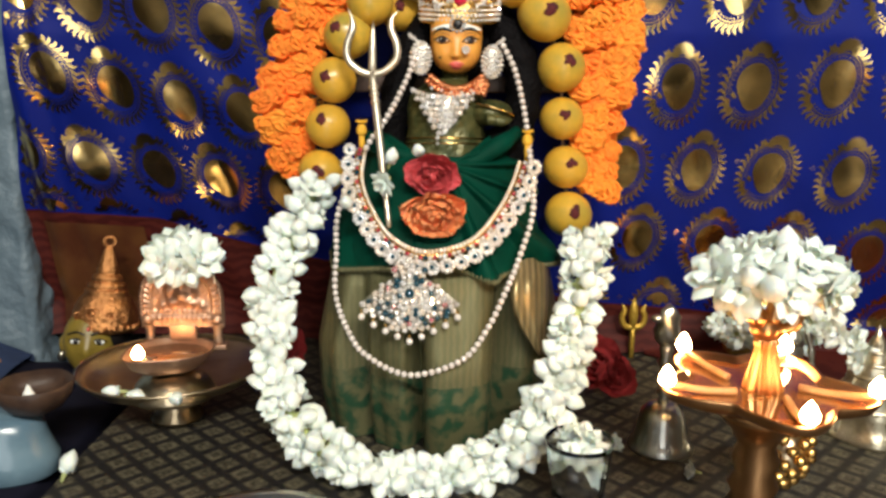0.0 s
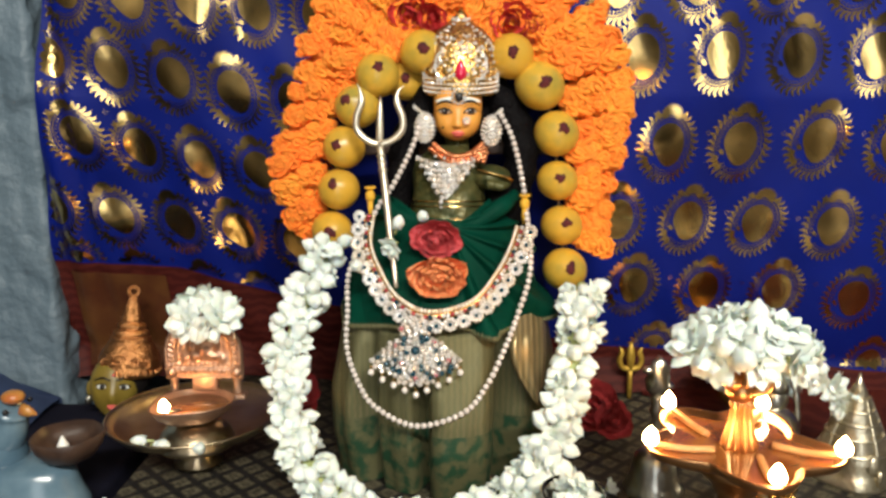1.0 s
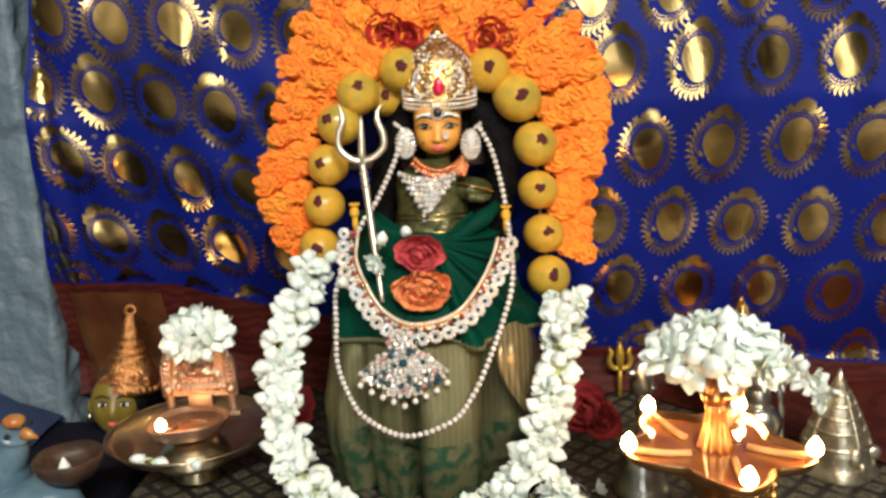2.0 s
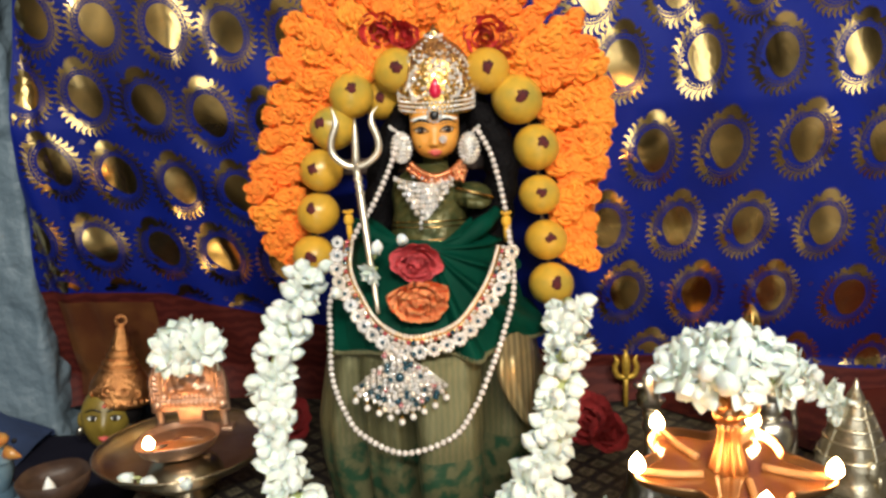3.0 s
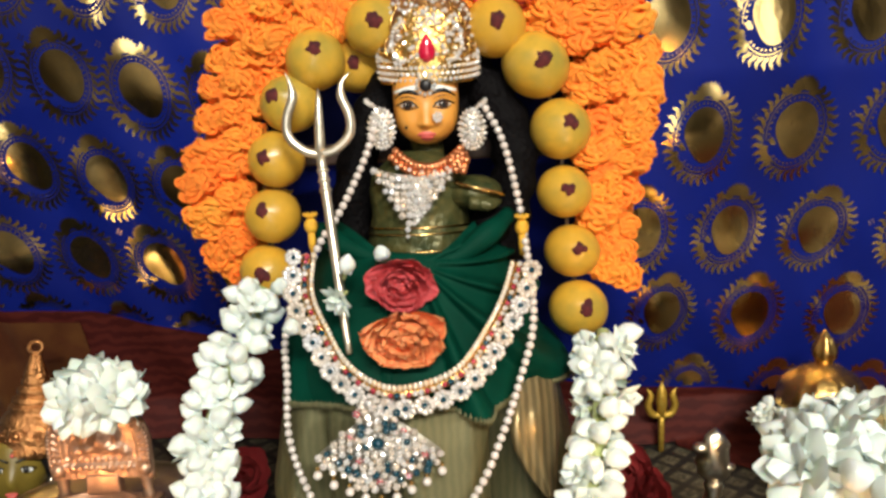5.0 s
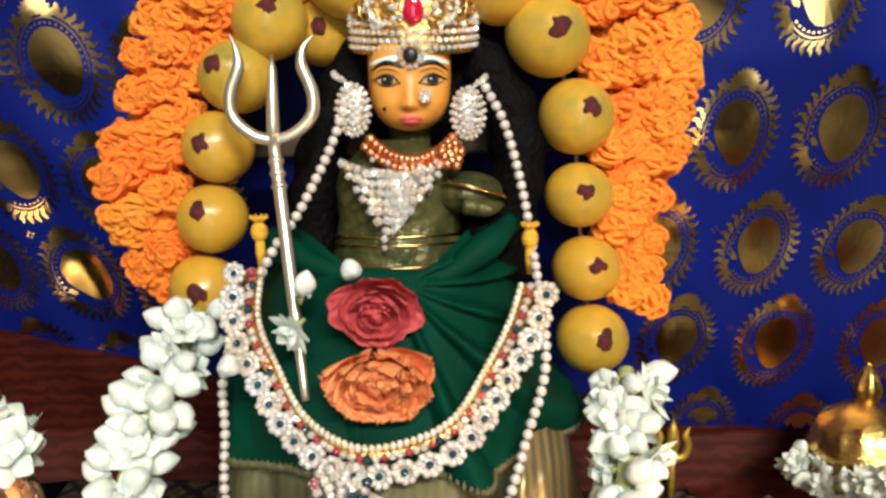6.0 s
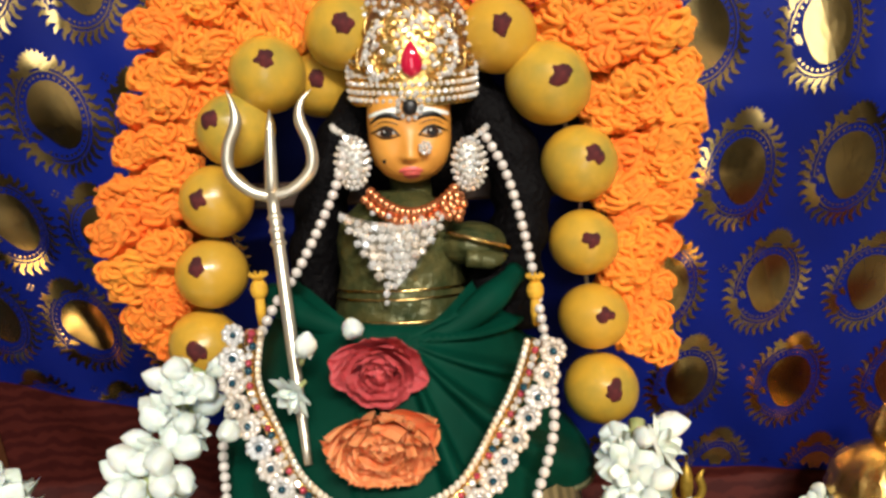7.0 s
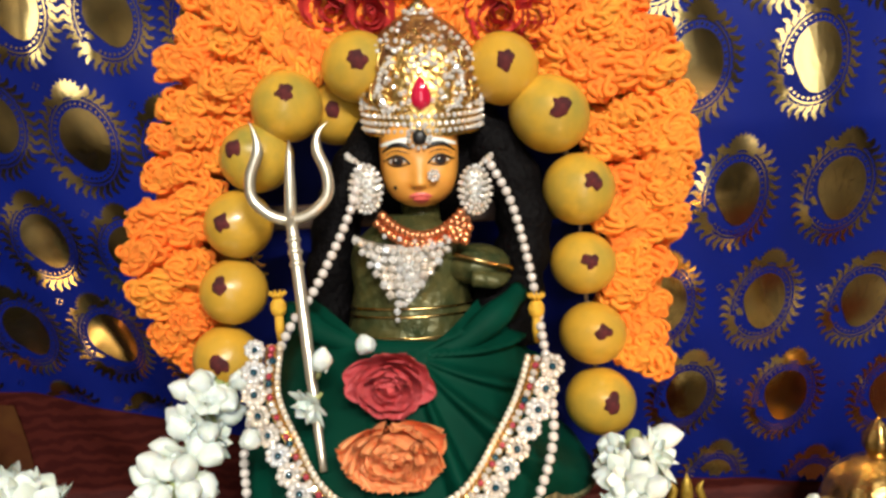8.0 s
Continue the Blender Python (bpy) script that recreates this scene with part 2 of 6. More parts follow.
# ---- mesh helpers ----
def part(name, bm, material, parent=None, label="", smooth=True):
    """Link a bmesh as one mesh object, under a thing or a part."""
    me = bpy.data.meshes.new(name)
    bm.to_mesh(me)
    bm.free()
    for one in material if isinstance(material, (list, tuple)) else (material,):
        me.materials.append(one)
    if smooth:
        me.shade_smooth()
    ob = new(name, me)
    if parent is not None:
        ob.parent = parent
    if label:
        ob["label"] = label
    return ob


def again(name, ob, parent, m):
    """Another object on the same mesh data."""
    o = new(name, ob.data)
    o.parent = parent
    o.matrix_basis = m
    return o


def thing(name, x, y, z, label, category, group="", rz=0, rx=0, ry=0):
    ob = new(name)
    ob.empty_display_size = 0.01
    ob.matrix_basis = pose(x, y, z, rx, ry, rz)
    return tagged(ob, label, category, group)


def bm_from(verts, faces):
    bm = bmesh.new()
    vs = [bm.verts.new(v) for v in verts]
    for f in faces:
        try:
            bm.faces.new([vs[i] for i in f])
        except ValueError:
            pass
    return bm


def grid_bm(f, nu, nv, closed_u=False):
    """Quads over f(u, v), u and v from 0 to 1."""
    cols = nu if closed_u else nu + 1
    verts = [f(i / nu, j / nv) for j in range(nv + 1) for i in range(cols)]
    faces = []
    for j in range(nv):
        for i in range(nu):
            k = (i + 1) % cols
            faces.append((j * cols + i, j * cols + k, (j + 1) * cols + k, (j + 1) * cols + i))
    return bm_from(verts, faces)


def lathe(profile, seg=32, sx=1.0, sy=1.0, ripple=None):
    """Turn (radius, height) pairs round z; closed at both ends by small rings."""
    verts, faces = [], []
    for r, z in profile:
        for i in range(seg):
            a = 2 * math.pi * i / seg
            k = r * (1 + (ripple(a, z) if ripple else 0))
            verts.append((k * math.cos(a) * sx, k * math.sin(a) * sy, z))
    n = len(profile)
    for j in range(n - 1):
        for i in range(seg):
            k = (i + 1) % seg
            faces.append((j * seg + i, j * seg + k, (j + 1) * seg + k, (j + 1) * seg + i))
    faces.append(tuple(reversed(range(seg))))
    faces.append(tuple(range((n - 1) * seg, n * seg)))
    return bm_from(verts, faces)


def spline(points, n):
    """n + 1 places on a smooth curve through points."""
    p = [Vector(q) for q in points]
    p = [2 * p[0] - p[1]] + p + [2 * p[-1] - p[-2]]
    seg, out = len(p) - 3, []
    for i in range(n + 1):
        s = i / n * seg
        k = min(int(s), seg - 1)
        t = s - k
        a, b, c, d = p[k:k + 4]
        out.append(0.5 * (2 * b + (c - a) * t + (2 * a - 5 * b + 4 * c - d) * t * t + (3 * b - a - 3 * c + d) * t ** 3))
    return out


def even(points, step):
    """Places on the curve, an even step apart, with the direction at each."""
    fine = spline(points, 400)
    out, left = [], 0.0
    for a, b in zip(fine, fine[1:]):
        d = (b - a).length
        while left <= d and d > 0:
            out.append((a + (b - a) * (left / d), (b - a).normalized()))
            left += step
        left -= d
    return out


def tube(points, radius, seg=8, closed=False):
    """A tube round a line of places; radius a number or a list."""
    pts = [Vector(p) for p in points]
    n = len(pts)
    rad = radius if isinstance(radius, (list, tuple)) else [radius] * n
    verts, faces = [], []
    side = None
    for i, p in enumerate(pts):
        a, b = (pts[i - 1], pts[(i + 1) % n]) if closed else (pts[max(i - 1, 0)], pts[min(i + 1, n - 1)])
        t = (b - a).normalized()
        if side is None:
            side = t.orthogonal().normalized()
        side = (side - t * side.dot(t)).normalized()
        up = t.cross(side)
        for k in range(seg):
            an = 2 * math.pi * k / seg
            verts.append(p + (side * math.cos(an) + up * math.sin(an)) * rad[i])
    for i in range(n if closed else n - 1):
        j = (i + 1) % n
        for k in range(seg):
            l = (k + 1) % seg
            faces.append((i * seg + k, i * seg + l, j * seg + l, j * seg + k))
    if not closed:
        faces += [tuple(reversed(range(seg))), tuple(range((n - 1) * seg, n * seg))]
    return bm_from(verts, faces)


def ball(r, u=14, v=9, sx=1, sy=1, sz=1):
    bm = bmesh.new()
    bmesh.ops.create_uvsphere(bm, u_segments=u, v_segments=v, radius=r)
    bmesh.ops.scale(bm, vec=(sx, sy, sz), verts=bm.verts)
    return bm


def box(x0, y0, z0, x1, y1, z1, bevel=0.0):
    bm = bmesh.new()
    bmesh.ops.create_cube(bm, size=1)
    bmesh.ops.scale(bm, vec=(x1 - x0, y1 - y0, z1 - z0), verts=bm.verts)
    bmesh.ops.translate(bm, vec=((x0 + x1) / 2, (y0 + y1) / 2, (z0 + z1) / 2), verts=bm.verts)
    if bevel:
        bmesh.ops.bevel(bm, geom=bm.edges[:], offset=bevel, segments=2, affect="EDGES", profile=0.7)
    return bm


def join(*many, mats=None):
    """One bmesh out of (bmesh, matrix) pairs; mats gives each its material slot."""
    out = bmesh.new()
    for k, (bm, m) in enumerate(many):
        bm.transform(m)
        if mats:
            for f in bm.faces:
                f.material_index = mats[k]
        me = bpy.data.meshes.new("tmp")
        bm.to_mesh(me)
        bm.free()
        out.from_mesh(me)
        bpy.data.meshes.remove(me)
    return out


def inset_at(ob, x, y, z):
    ob.location = (x, y, z)
    return ob


def flame(name, parent, x, y, z, h=0.017, r=0.0042):
    h *= 0.70
    prof = [(0.0004, 0), (r * 0.6, h * 0.06), (r * 0.93, h * 0.2), (r, h * 0.36), (r * 0.88, h * 0.56), (r * 0.6, h * 0.75), (r * 0.25, h * 0.92), (0.0003, h)]
    return inset_at(part(name, lathe(prof, 12), M_FLAME, parent, "small bright oil flame"), x, y, z)


# ---- room ----
X0, X1, Y0, Y1, ZC = -0.95, 2.6, -2.4, 1.05, 2.7
tagged(part("floor", box(X0 - 0.1, Y0 - 0.1, -0.1, X1 + 0.1, Y1 + 0.1, 0), M_FLOOR), "grey tiled floor", "floor", kind="structure")
# ceiling and cream walls are unseen, added to close the room
tagged(part("ceiling", box(X0 - 0.1, Y0 - 0.1, ZC, X1 + 0.1, Y1 + 0.1, ZC + 0.1), M_ROOM), "plain cream ceiling", "ceiling", kind="structure")
tagged(part("wall_north", box(X0 - 0.1, Y1, 0, X1 + 0.1, Y1 + 0.1, ZC), M_WALL), "pale blue plastered wall behind the altar", "wall", kind="structure")
tagged(part("wall_south", box(X0 - 0.1, Y0 - 0.1, 0, X1 + 0.1, Y0, ZC), M_ROOM), "plain cream wall", "wall", kind="structure")
tagged(part("wall_east", box(X1, Y0, 0, X1 + 0.1, Y1, ZC), M_ROOM), "plain cream wall", "wall", kind="structure")


tagged(part("wall_west", box(X0 - 0.1, Y0, 0, X0, Y1, ZC), M_ROOM), "plain cream wall", "wall", kind="structure")


def pier(u, v):
    """Uneven plastered face and return of the pier."""
    s, z = u * 0.62, ZC * v
    x, y = (X0 + s, 0.852) if s < 0.488 else (-0.462, 0.852 + (s - 0.488))
    k = 0.005 * noise.noise((s * 9, z * 9, 3)) + 0.003 * noise.noise((s * 45, z * 45, 1))
    near = noise.voronoi((s * 17, z * 15, 0.5))[0]
    k += 0.012 * min(0.45, max(0.0, near[1] - near[0]))
    return (x + (k if s >= 0.488 else 0), y - (k if s < 0.488 else 0), z)


tagged(part("wall_pier", grid_bm(pier, 120, 400), M_WALL), "rough pale blue plastered pier beside the backdrop", "wall", kind="structure")

# ---- altar table, side platform ----
table = thing("altar_table", 0.15, 0.66, 0, "low wooden altar table under a brocade cloth", "table")
part("tabletop", box(-0.435, -0.30, 0.58, 0.55, 0.28, 0.611, 0.003), M_WOOD, table)
leg = None
for lx, ly in ((-0.40, -0.27), (0.51, -0.27), (-0.40, 0.25), (0.51, 0.25)):
    bm = lathe([(0.02, 0), (0.018, 0.05), (0.024, 0.3), (0.026, 0.58)], 12)
    inset_at(part("leg", bm, M_WOOD, table), lx, ly, 0)


def cloth(u, v):
    x = -0.292 + 1.0 * u
    s = v * 0.86
    y, z = (0.935 - s, TABLE) if s < 0.57 else (0.365 - 0.012 * math.sin((s - 0.57) * 3), TABLE - (s - 0.57))
    if s >= 0.57:
        y += 0.008 * math.sin(x * 40) * min(1, (s - 0.57) * 8)
    z += 0.0012 * noise.noise((x * 14, y * 14, 0))
    x += 0.035 * (y - 0.935) * -0.6 * (1 - u)
    return (x, y, z)


tagged(part("tablecloth", grid_bm(cloth, 120, 90), M_CLOTH), "dark brocade tablecloth with a pale gold lozenge lattice", "tablecloth")
side = thing("side_stand", -0.39, 0.70, 0, "low stand beside the altar under a navy cloth darkened for shade", "stand")
part("body", box(-0.23, -0.27, 0, 0.075, 0.145, 0.600, 0.008), M_DARK, side)


# ---- silk backdrop ----
def hem_z(x):
    """Height of the seam between blue ground and maroon border."""
    pts = ((-0.6, 0.775), (-0.45, 0.772), (-0.32, 0.762), (-0.2, 0.728), (0.186, 0.674), (0.36, 0.658), (0.55, 0.640), (0.95, 0.62))
    for (a, za), (b, zb) in zip(pts, pts[1:]):
        if x <= b:
            t = (x - a) / (b - a)
            return za + (zb - za) * t
    return 0.62


def silk(x, z):
    """Hung cloth: leans forward to the top, with shallow folds."""
    left = 1 / (1 + math.exp((x + 0.12) / 0.04))
    y = 0.780 + 0.045 * left - 0.30 * (min(z, 0.96) - 0.9) - 0.08 * max(0, z - 0.96)
    y += 0.03 * math.exp(-((x - 0.012) / 0.11) ** 2)
    y += 0.016 * noise.noise((x * 7 + 2, z * 2.2, 0.3)) + 0.0075 * noise.noise((x * 20 + z * 9, z * 9, 2.1))
    if z < 0.658:
        y -= 0.6 * (0.658 - z)
    if x < -0.40:
        y -= 0.004 * math.sin((x + 0.40) * 160)
    return Vector((x, y, z))


backdrop = thing("silk_sari_backdrop", 0.0, 0.9, TABLE, "royal blue silk sari with gold paisley motifs and a maroon border, hung as backdrop", "sari")
back_inv = backdrop.matrix_basis.inverted()


SILK_LEFT = -0.468


def silk_left(z):
    """Slanting left edge of the hung cloth."""
    return SILK_LEFT + 0.17 * max(0.0, z - 0.75)


def silk_piece(z_low, z_high, x_low=SILK_LEFT, x_high=0.95, lift=0.0):
    def f(u, v):
        x = x_low + (x_high - x_low) * u
        a, b = z_low(x), z_high(x)
        if x_low == SILK_LEFT:
            x += (silk_left(a + (b - a) * v) - x_low) * (1 - u)
        return back_inv @ (silk(x, a + (b - a) * v) - Vector((0, lift, 0)))
    return f


part("blue_ground", grid_bm(silk_piece(hem_z, lambda x: 1.42), 240, 130), M_SILK, backdrop)
part("maroon_border", grid_bm(silk_piece(lambda x: 0.618, hem_z), 200, 40), M_MAROON, backdrop, "dark maroon silk border")
part("brown_panel", grid_bm(silk_piece(lambda x: 0.632, lambda x: hem_z(x) - 0.012, -0.445, -0.335, 0.003), 24, 24), M_BROWN, backdrop, "brown gold woven panel")


def spread(u, v):
    """Where the border runs out over the tabletop, further forward towards its end."""
    x = 0.235 + 0.42 * u
    back = silk(x, 0.622).y
    return back_inv @ Vector((x, back - v * min(0.21, 0.012 + 0.95 * (x - 0.235)), TABLE + 0.0032 + 0.004 * (1 - v) ** 6 + 0.0008 * noise.noise((x * 30, v * 6, 1))))


part("spread_border", grid_bm(spread, 50, 24), M_MAROON, backdrop, "dark maroon border lying on the table")


def leaf_shape(out, cx, cy, ang, length, width):
    """A small pointed leaf: four triangles."""
    c, s = math.cos(ang), math.sin(ang)
    loc = [(0, 0), (length * 0.35, width), (length * 0.7, width * 0.75), (length, 0), (length * 0.7, -width * 0.75), (length * 0.35, -width)]
    out.append([(cx + x * c - y * s, cy + x * s + y * c) for x, y in loc])


def paisley():
    """Outlines, in metres across the cloth, of one paisley motif."""
    polys = []

    def rim(a, f):
        k = (1 - 0.26 * max(0, math.cos(a - radians(222))) ** 3) * f
        return (0.0176 * math.cos(a) * k + 0.0005, 0.0232 * math.sin(a) * k)

    def band(r0, r1, lo, hi, n):
        """An oval ring between two sizes, as short quads."""
        for i in range(n):
            a0, a1 = radians(lo + (hi - lo) * i / n), radians(lo + (hi - lo) * (i + 1) / n)
            polys.append([(f * 0.0176 * math.cos(a), f * 0.0232 * math.sin(a)) for f, a in ((r0, a0), (r1, a0), (r1, a1), (r0, a1))])

    for f0, f1 in ((0.0, 0.34), (0.34, 0.68), (0.68, 1.0)):
        for i in range(20):
            a0, a1 = 2 * math.pi * i / 20, 2 * math.pi * (i + 1) / 20
            polys.append([rim(a0, f0), rim(a0, f1), rim(a1, f1), rim(a1, f0)] if f0 else [rim(a0, f1), rim(a1, f1), (0.0005, 0)])
    for i in range(34):
        a = radians(-128 + 325 * i / 33)
        cx, cy = 0.0196 * math.cos(a), 0.0257 * math.sin(a)
        polys.append([(cx + 0.0010 * math.cos(k * 1.047), cy + 0.0010 * math.sin(k * 1.047)) for k in range(6)])
    band(1.22, 1.27, -128, 196, 40)
    n = 35
    for i in range(n):
        t = i / (n - 1)
        a = radians(-248 + 360 * t)
        grow = 0.78 + 0.22 * math.sin(math.pi * min(1, t * 1.1))
        if not -246 < math.degrees(a) < 68:
            continue
        cx, cy = 0.0234 * math.cos(a), 0.0302 * math.sin(a)
        leaf_shape(polys, cx, cy, a - 0.80, 0.0096 * grow, 0.0016)
        leaf_shape(polys, cx * 1.13, cy * 1.12, a + 0.30, 0.0076 * grow, 0.0014)
        leaf_shape(polys, cx * 1.02, cy * 1.02, a + 0.75, 0.0040, 0.0009)
    for i in range(7):
        a = radians(178 + 13 * i)
        leaf_shape(polys, -0.0125 + 0.005 * math.cos(a), -0.0135 + 0.007 * math.sin(a), a, 0.0078, 0.0017)
    for i in range(5):
        a = radians(150 + 34 * i)
        leaf_shape(polys, -0.0145, -0.0075, a, 0.0046, 0.0011)
    for i in range(9):
        a = radians(20 + 17.5 * i)
        leaf_shape(polys, 0.0, 0.0310, a, 0.0120, 0.0027)
    for dx, dy in ((0.0410, 0.0125), (0.0410, 0.0165), (0.0390, 0.0145), (0.0430, 0.0145)):
        polys.append([(dx + 0.0009 * math.cos(k * 1.571), dy + 0.0009 * math.sin(k * 1.571)) for k in range(4)])
    for sgn in (-1, 1):
        leaf_shape(polys, sgn * 0.003, 0.0295, radians(90 - sgn * 84), 0.013, 0.0026)
        leaf_shape(polys, sgn * 0.0135, 0.0275, radians(90 - sgn * 10), 0.008, 0.0022)
    return polys


PAISLEY = paisley()


def motif(x, z, turn, size):
    verts, faces = [], []
    c, s = math.cos(turn) * size, math.sin(turn) * size
    for poly in PAISLEY:
        ring = []
        for px, pz in poly:
            wx, wz = x + px * c - pz * s, z + px * s + pz * c
            if wz < hem_z(wx) + 0.001 or wx < silk_left(wz) + 0.002:
                ring = None
                break
            p = silk(wx, wz)
            ring.append(back_inv @ (p - Vector((0, 0.0007 + 0.00002 * (len(faces) % 11), 0.0))))
        if ring:
            k = len(verts)
            verts += ring
            mid = sum(ring, Vector()) / len(ring)
            verts.append(mid)
            n = len(ring)
            faces += [(k + i, k + (i + 1) % n, k + n) for i in range(n)]
    if faces:
        part("paisley_motif", bm_from(verts, faces), M_ZARI, backdrop)


# rows of motifs: first x, first z, step in x, step in z, count
for x, z, dx, dz, count in ((-0.371, 1.137, 0.065, -0.008, 5), (-0.391, 1.072, 0.0665, -0.008, 5), (-0.414, 1.003, 0.065, -0.012, 5), (-0.400, 0.920, 0.0655, -0.013, 5), (-0.446, 0.838, 0.0695, -0.010, 5),
                            (-0.429, 0.763, 0.071, -0.015, 4), (0.135, 1.137, 0.075, 0.002, 9), (0.172, 1.066, 0.077, 0.002, 9), (0.200, 1.000, 0.077, 0, 9), (0.233, 0.913, 0.078, 0, 8),
                            (0.187, 0.830, 0.078, -0.003, 9), (0.213, 0.749, 0.0815, -0.004, 8), (0.163, 0.668, 0.084, -0.005, 8)):
    for i in range(count):
        motif(x + dx * i + random.uniform(-0.002, 0.002), z + dz * i + random.uniform(-0.002, 0.002), random.uniform(-0.08, 0.08) + (0.22 if x < 0 else -0.10), random.uniform(0.97, 1.05))

# ---- dressed idol ----
CX, CY = 0.004, 0.69
GIRTH = ((0.612, 0.098, 0.100), (0.66, 0.105, 0.108), (0.70, 0.106, 0.109), (0.75, 0.098, 0.106), (0.78, 0.090, 0.099), (0.80, 0.084, 0.092),
         (0.83, 0.073, 0.074), (0.86, 0.058, 0.052), (0.885, 0.040, 0.036))


def girth(z):
    for (a, xa, ya), (b, xb, yb) in zip(GIRTH, GIRTH[1:]):
        if z <= b:
            t = max(0, (z - a) / (b - a))
            return xa + (xb - xa) * t, ya + (yb - ya) * t
    return GIRTH[-1][1:]


def front(x, z, lift=0.0):
    """A place on the front of the dress."""
    rx, ry = girth(z)
    k = max(0.0, 1 - ((x - CX) / rx) ** 2)
    return Vector((x, CY - ry * math.sqrt(k) - lift, z))


def oval(cx, cy, cz, rx, ry, rz, u=20, v=14):
    return ball(1, u, v, rx, ry, rz), pose(cx, cy, cz)


hx, hy, hz = 0.0178, 0.686, 0.944
pieces, slots = [], []


def add_piece(pair, slot):
    pieces.append(pair)
    slots.append(slot)


def jaw(z):
    """Narrowing of the face below the eyes; z from -1 at the chin to 1."""
    return (1 - 0.08 * max(0.0, -z) ** 1.2) * math.sqrt(max(0.0, 1 - abs(z) ** 3.4))


def relief(x, z):
    """Modelled features in millimetres, from millimetres off the middle of the face."""
    ax = abs(x)
    t = (7 - z) / 16
    ridge = 0.0
    if t > 0:
        ridge = (1.0 + 5.0 * min(t, 1) ** 1.3) * min(1, t * 4) * math.exp(-(x / (1.9 + 1.2 * min(t, 1))) ** 2) * (1 if t < 1 else math.exp(-((t - 1) * 16 / 1.5) ** 2))
    bump = ridge + 2.0 * math.exp(-((ax - 3.6) / 1.6) ** 2 - ((z + 8.6) / 1.9) ** 2)
    bump -= 1.7 * math.exp(-((ax - 11.5) / 5.5) ** 2 - ((z - 3.6) / 3.4) ** 2)
    bump += 0.8 * math.exp(-((ax - 11) / 8) ** 2 - ((z - 10) / 2.4) ** 2) + 1.5 * math.exp(-((ax - 12.5) / 5) ** 2 - ((z + 7.5) / 5.5) ** 2)
    bump += 1.5 * math.exp(-(x / 6) ** 2 - ((z + 16) / 3) ** 2) + 2.2 * math.exp(-(x / 5.5) ** 2 - ((z + 22) / 2.2) ** 2)
    return bump - 0.9 * math.exp(-(x / 6) ** 2 - ((z + 19.6) / 1.1) ** 2)


def face_at(x, z, lift=0.0):
    """A place on the face, x and z in millimetres off its middle."""
    uz = (z - 6.4) / 29.0
    uz = max(-0.98, min(0.98, math.copysign(abs(uz) ** (1 / 0.92), uz)))
    ux = min(1, abs(x) / max(0.1, 21.8 * jaw(uz))) ** (1 / 0.8)
    deep = 25.0 * (math.sqrt(1 - abs(uz) ** 3) * math.sqrt(max(0.0, 1 - ux * ux))) ** 0.56
    return Vector((hx + x / 1000, hy - (deep + relief(x, z) + lift) / 1000, hz + z / 1000))


def face_shape():
    """Squarish head narrowing to a small chin, with nose, cheeks, lips and eye hollows."""
    bm = ball(1, 72, 60)
    for v in bm.verts:
        x, y, z = v.co
        ring = max(1e-6, math.sqrt(max(0.0, 1 - z * z)))
        X, Z = math.copysign(min(1, abs(x) / ring) ** 0.8, x) * 21.8 * jaw(z), math.copysign(abs(z) ** 0.92, z) * 29.0 + 6.4
        depth = (math.sqrt(max(0.0, 1 - abs(z) ** 3)) * min(1, abs(y) / ring)) ** 0.56
        deep = -25.0 * depth - relief(X, Z) * min(1, depth * 2) if y < 0 else 25 * depth
        v.co = (X / 1000, deep / 1000, Z / 1000)
    return bm


def face_patch(cx, cz, half, up, down, lift, bulge=0.0, power=0.7, tilt=0.0, nu=18, nv=8):
    """A painted almond shape lying on the face, millimetres."""
    def f(u, v):
        s = 2 * u - 1
        k = max(0.0, 1 - s * s) ** power
        z = cz + tilt * s + k * (-down + (up + down) * v)
        return face_at(cx + s * half, z, lift + bulge * k * math.sin(math.pi * v))
    return grid_bm(f, nu, nv), pose(0, 0, 0)


def face_line(points, width, lift=0.25):
    """A tapering painted line on the face through (x, z) places in millimetres."""
    pts = [face_at(p.x, p.z, lift) for p in spline([(x, 0, z) for x, z in points], 18)]
    return tube(pts, [width / 1000 * (0.25 + 0.75 * math.sin(math.pi * min(1, (i + 2) / 20))) for i in range(19)], 7), pose(0, 0, 0)


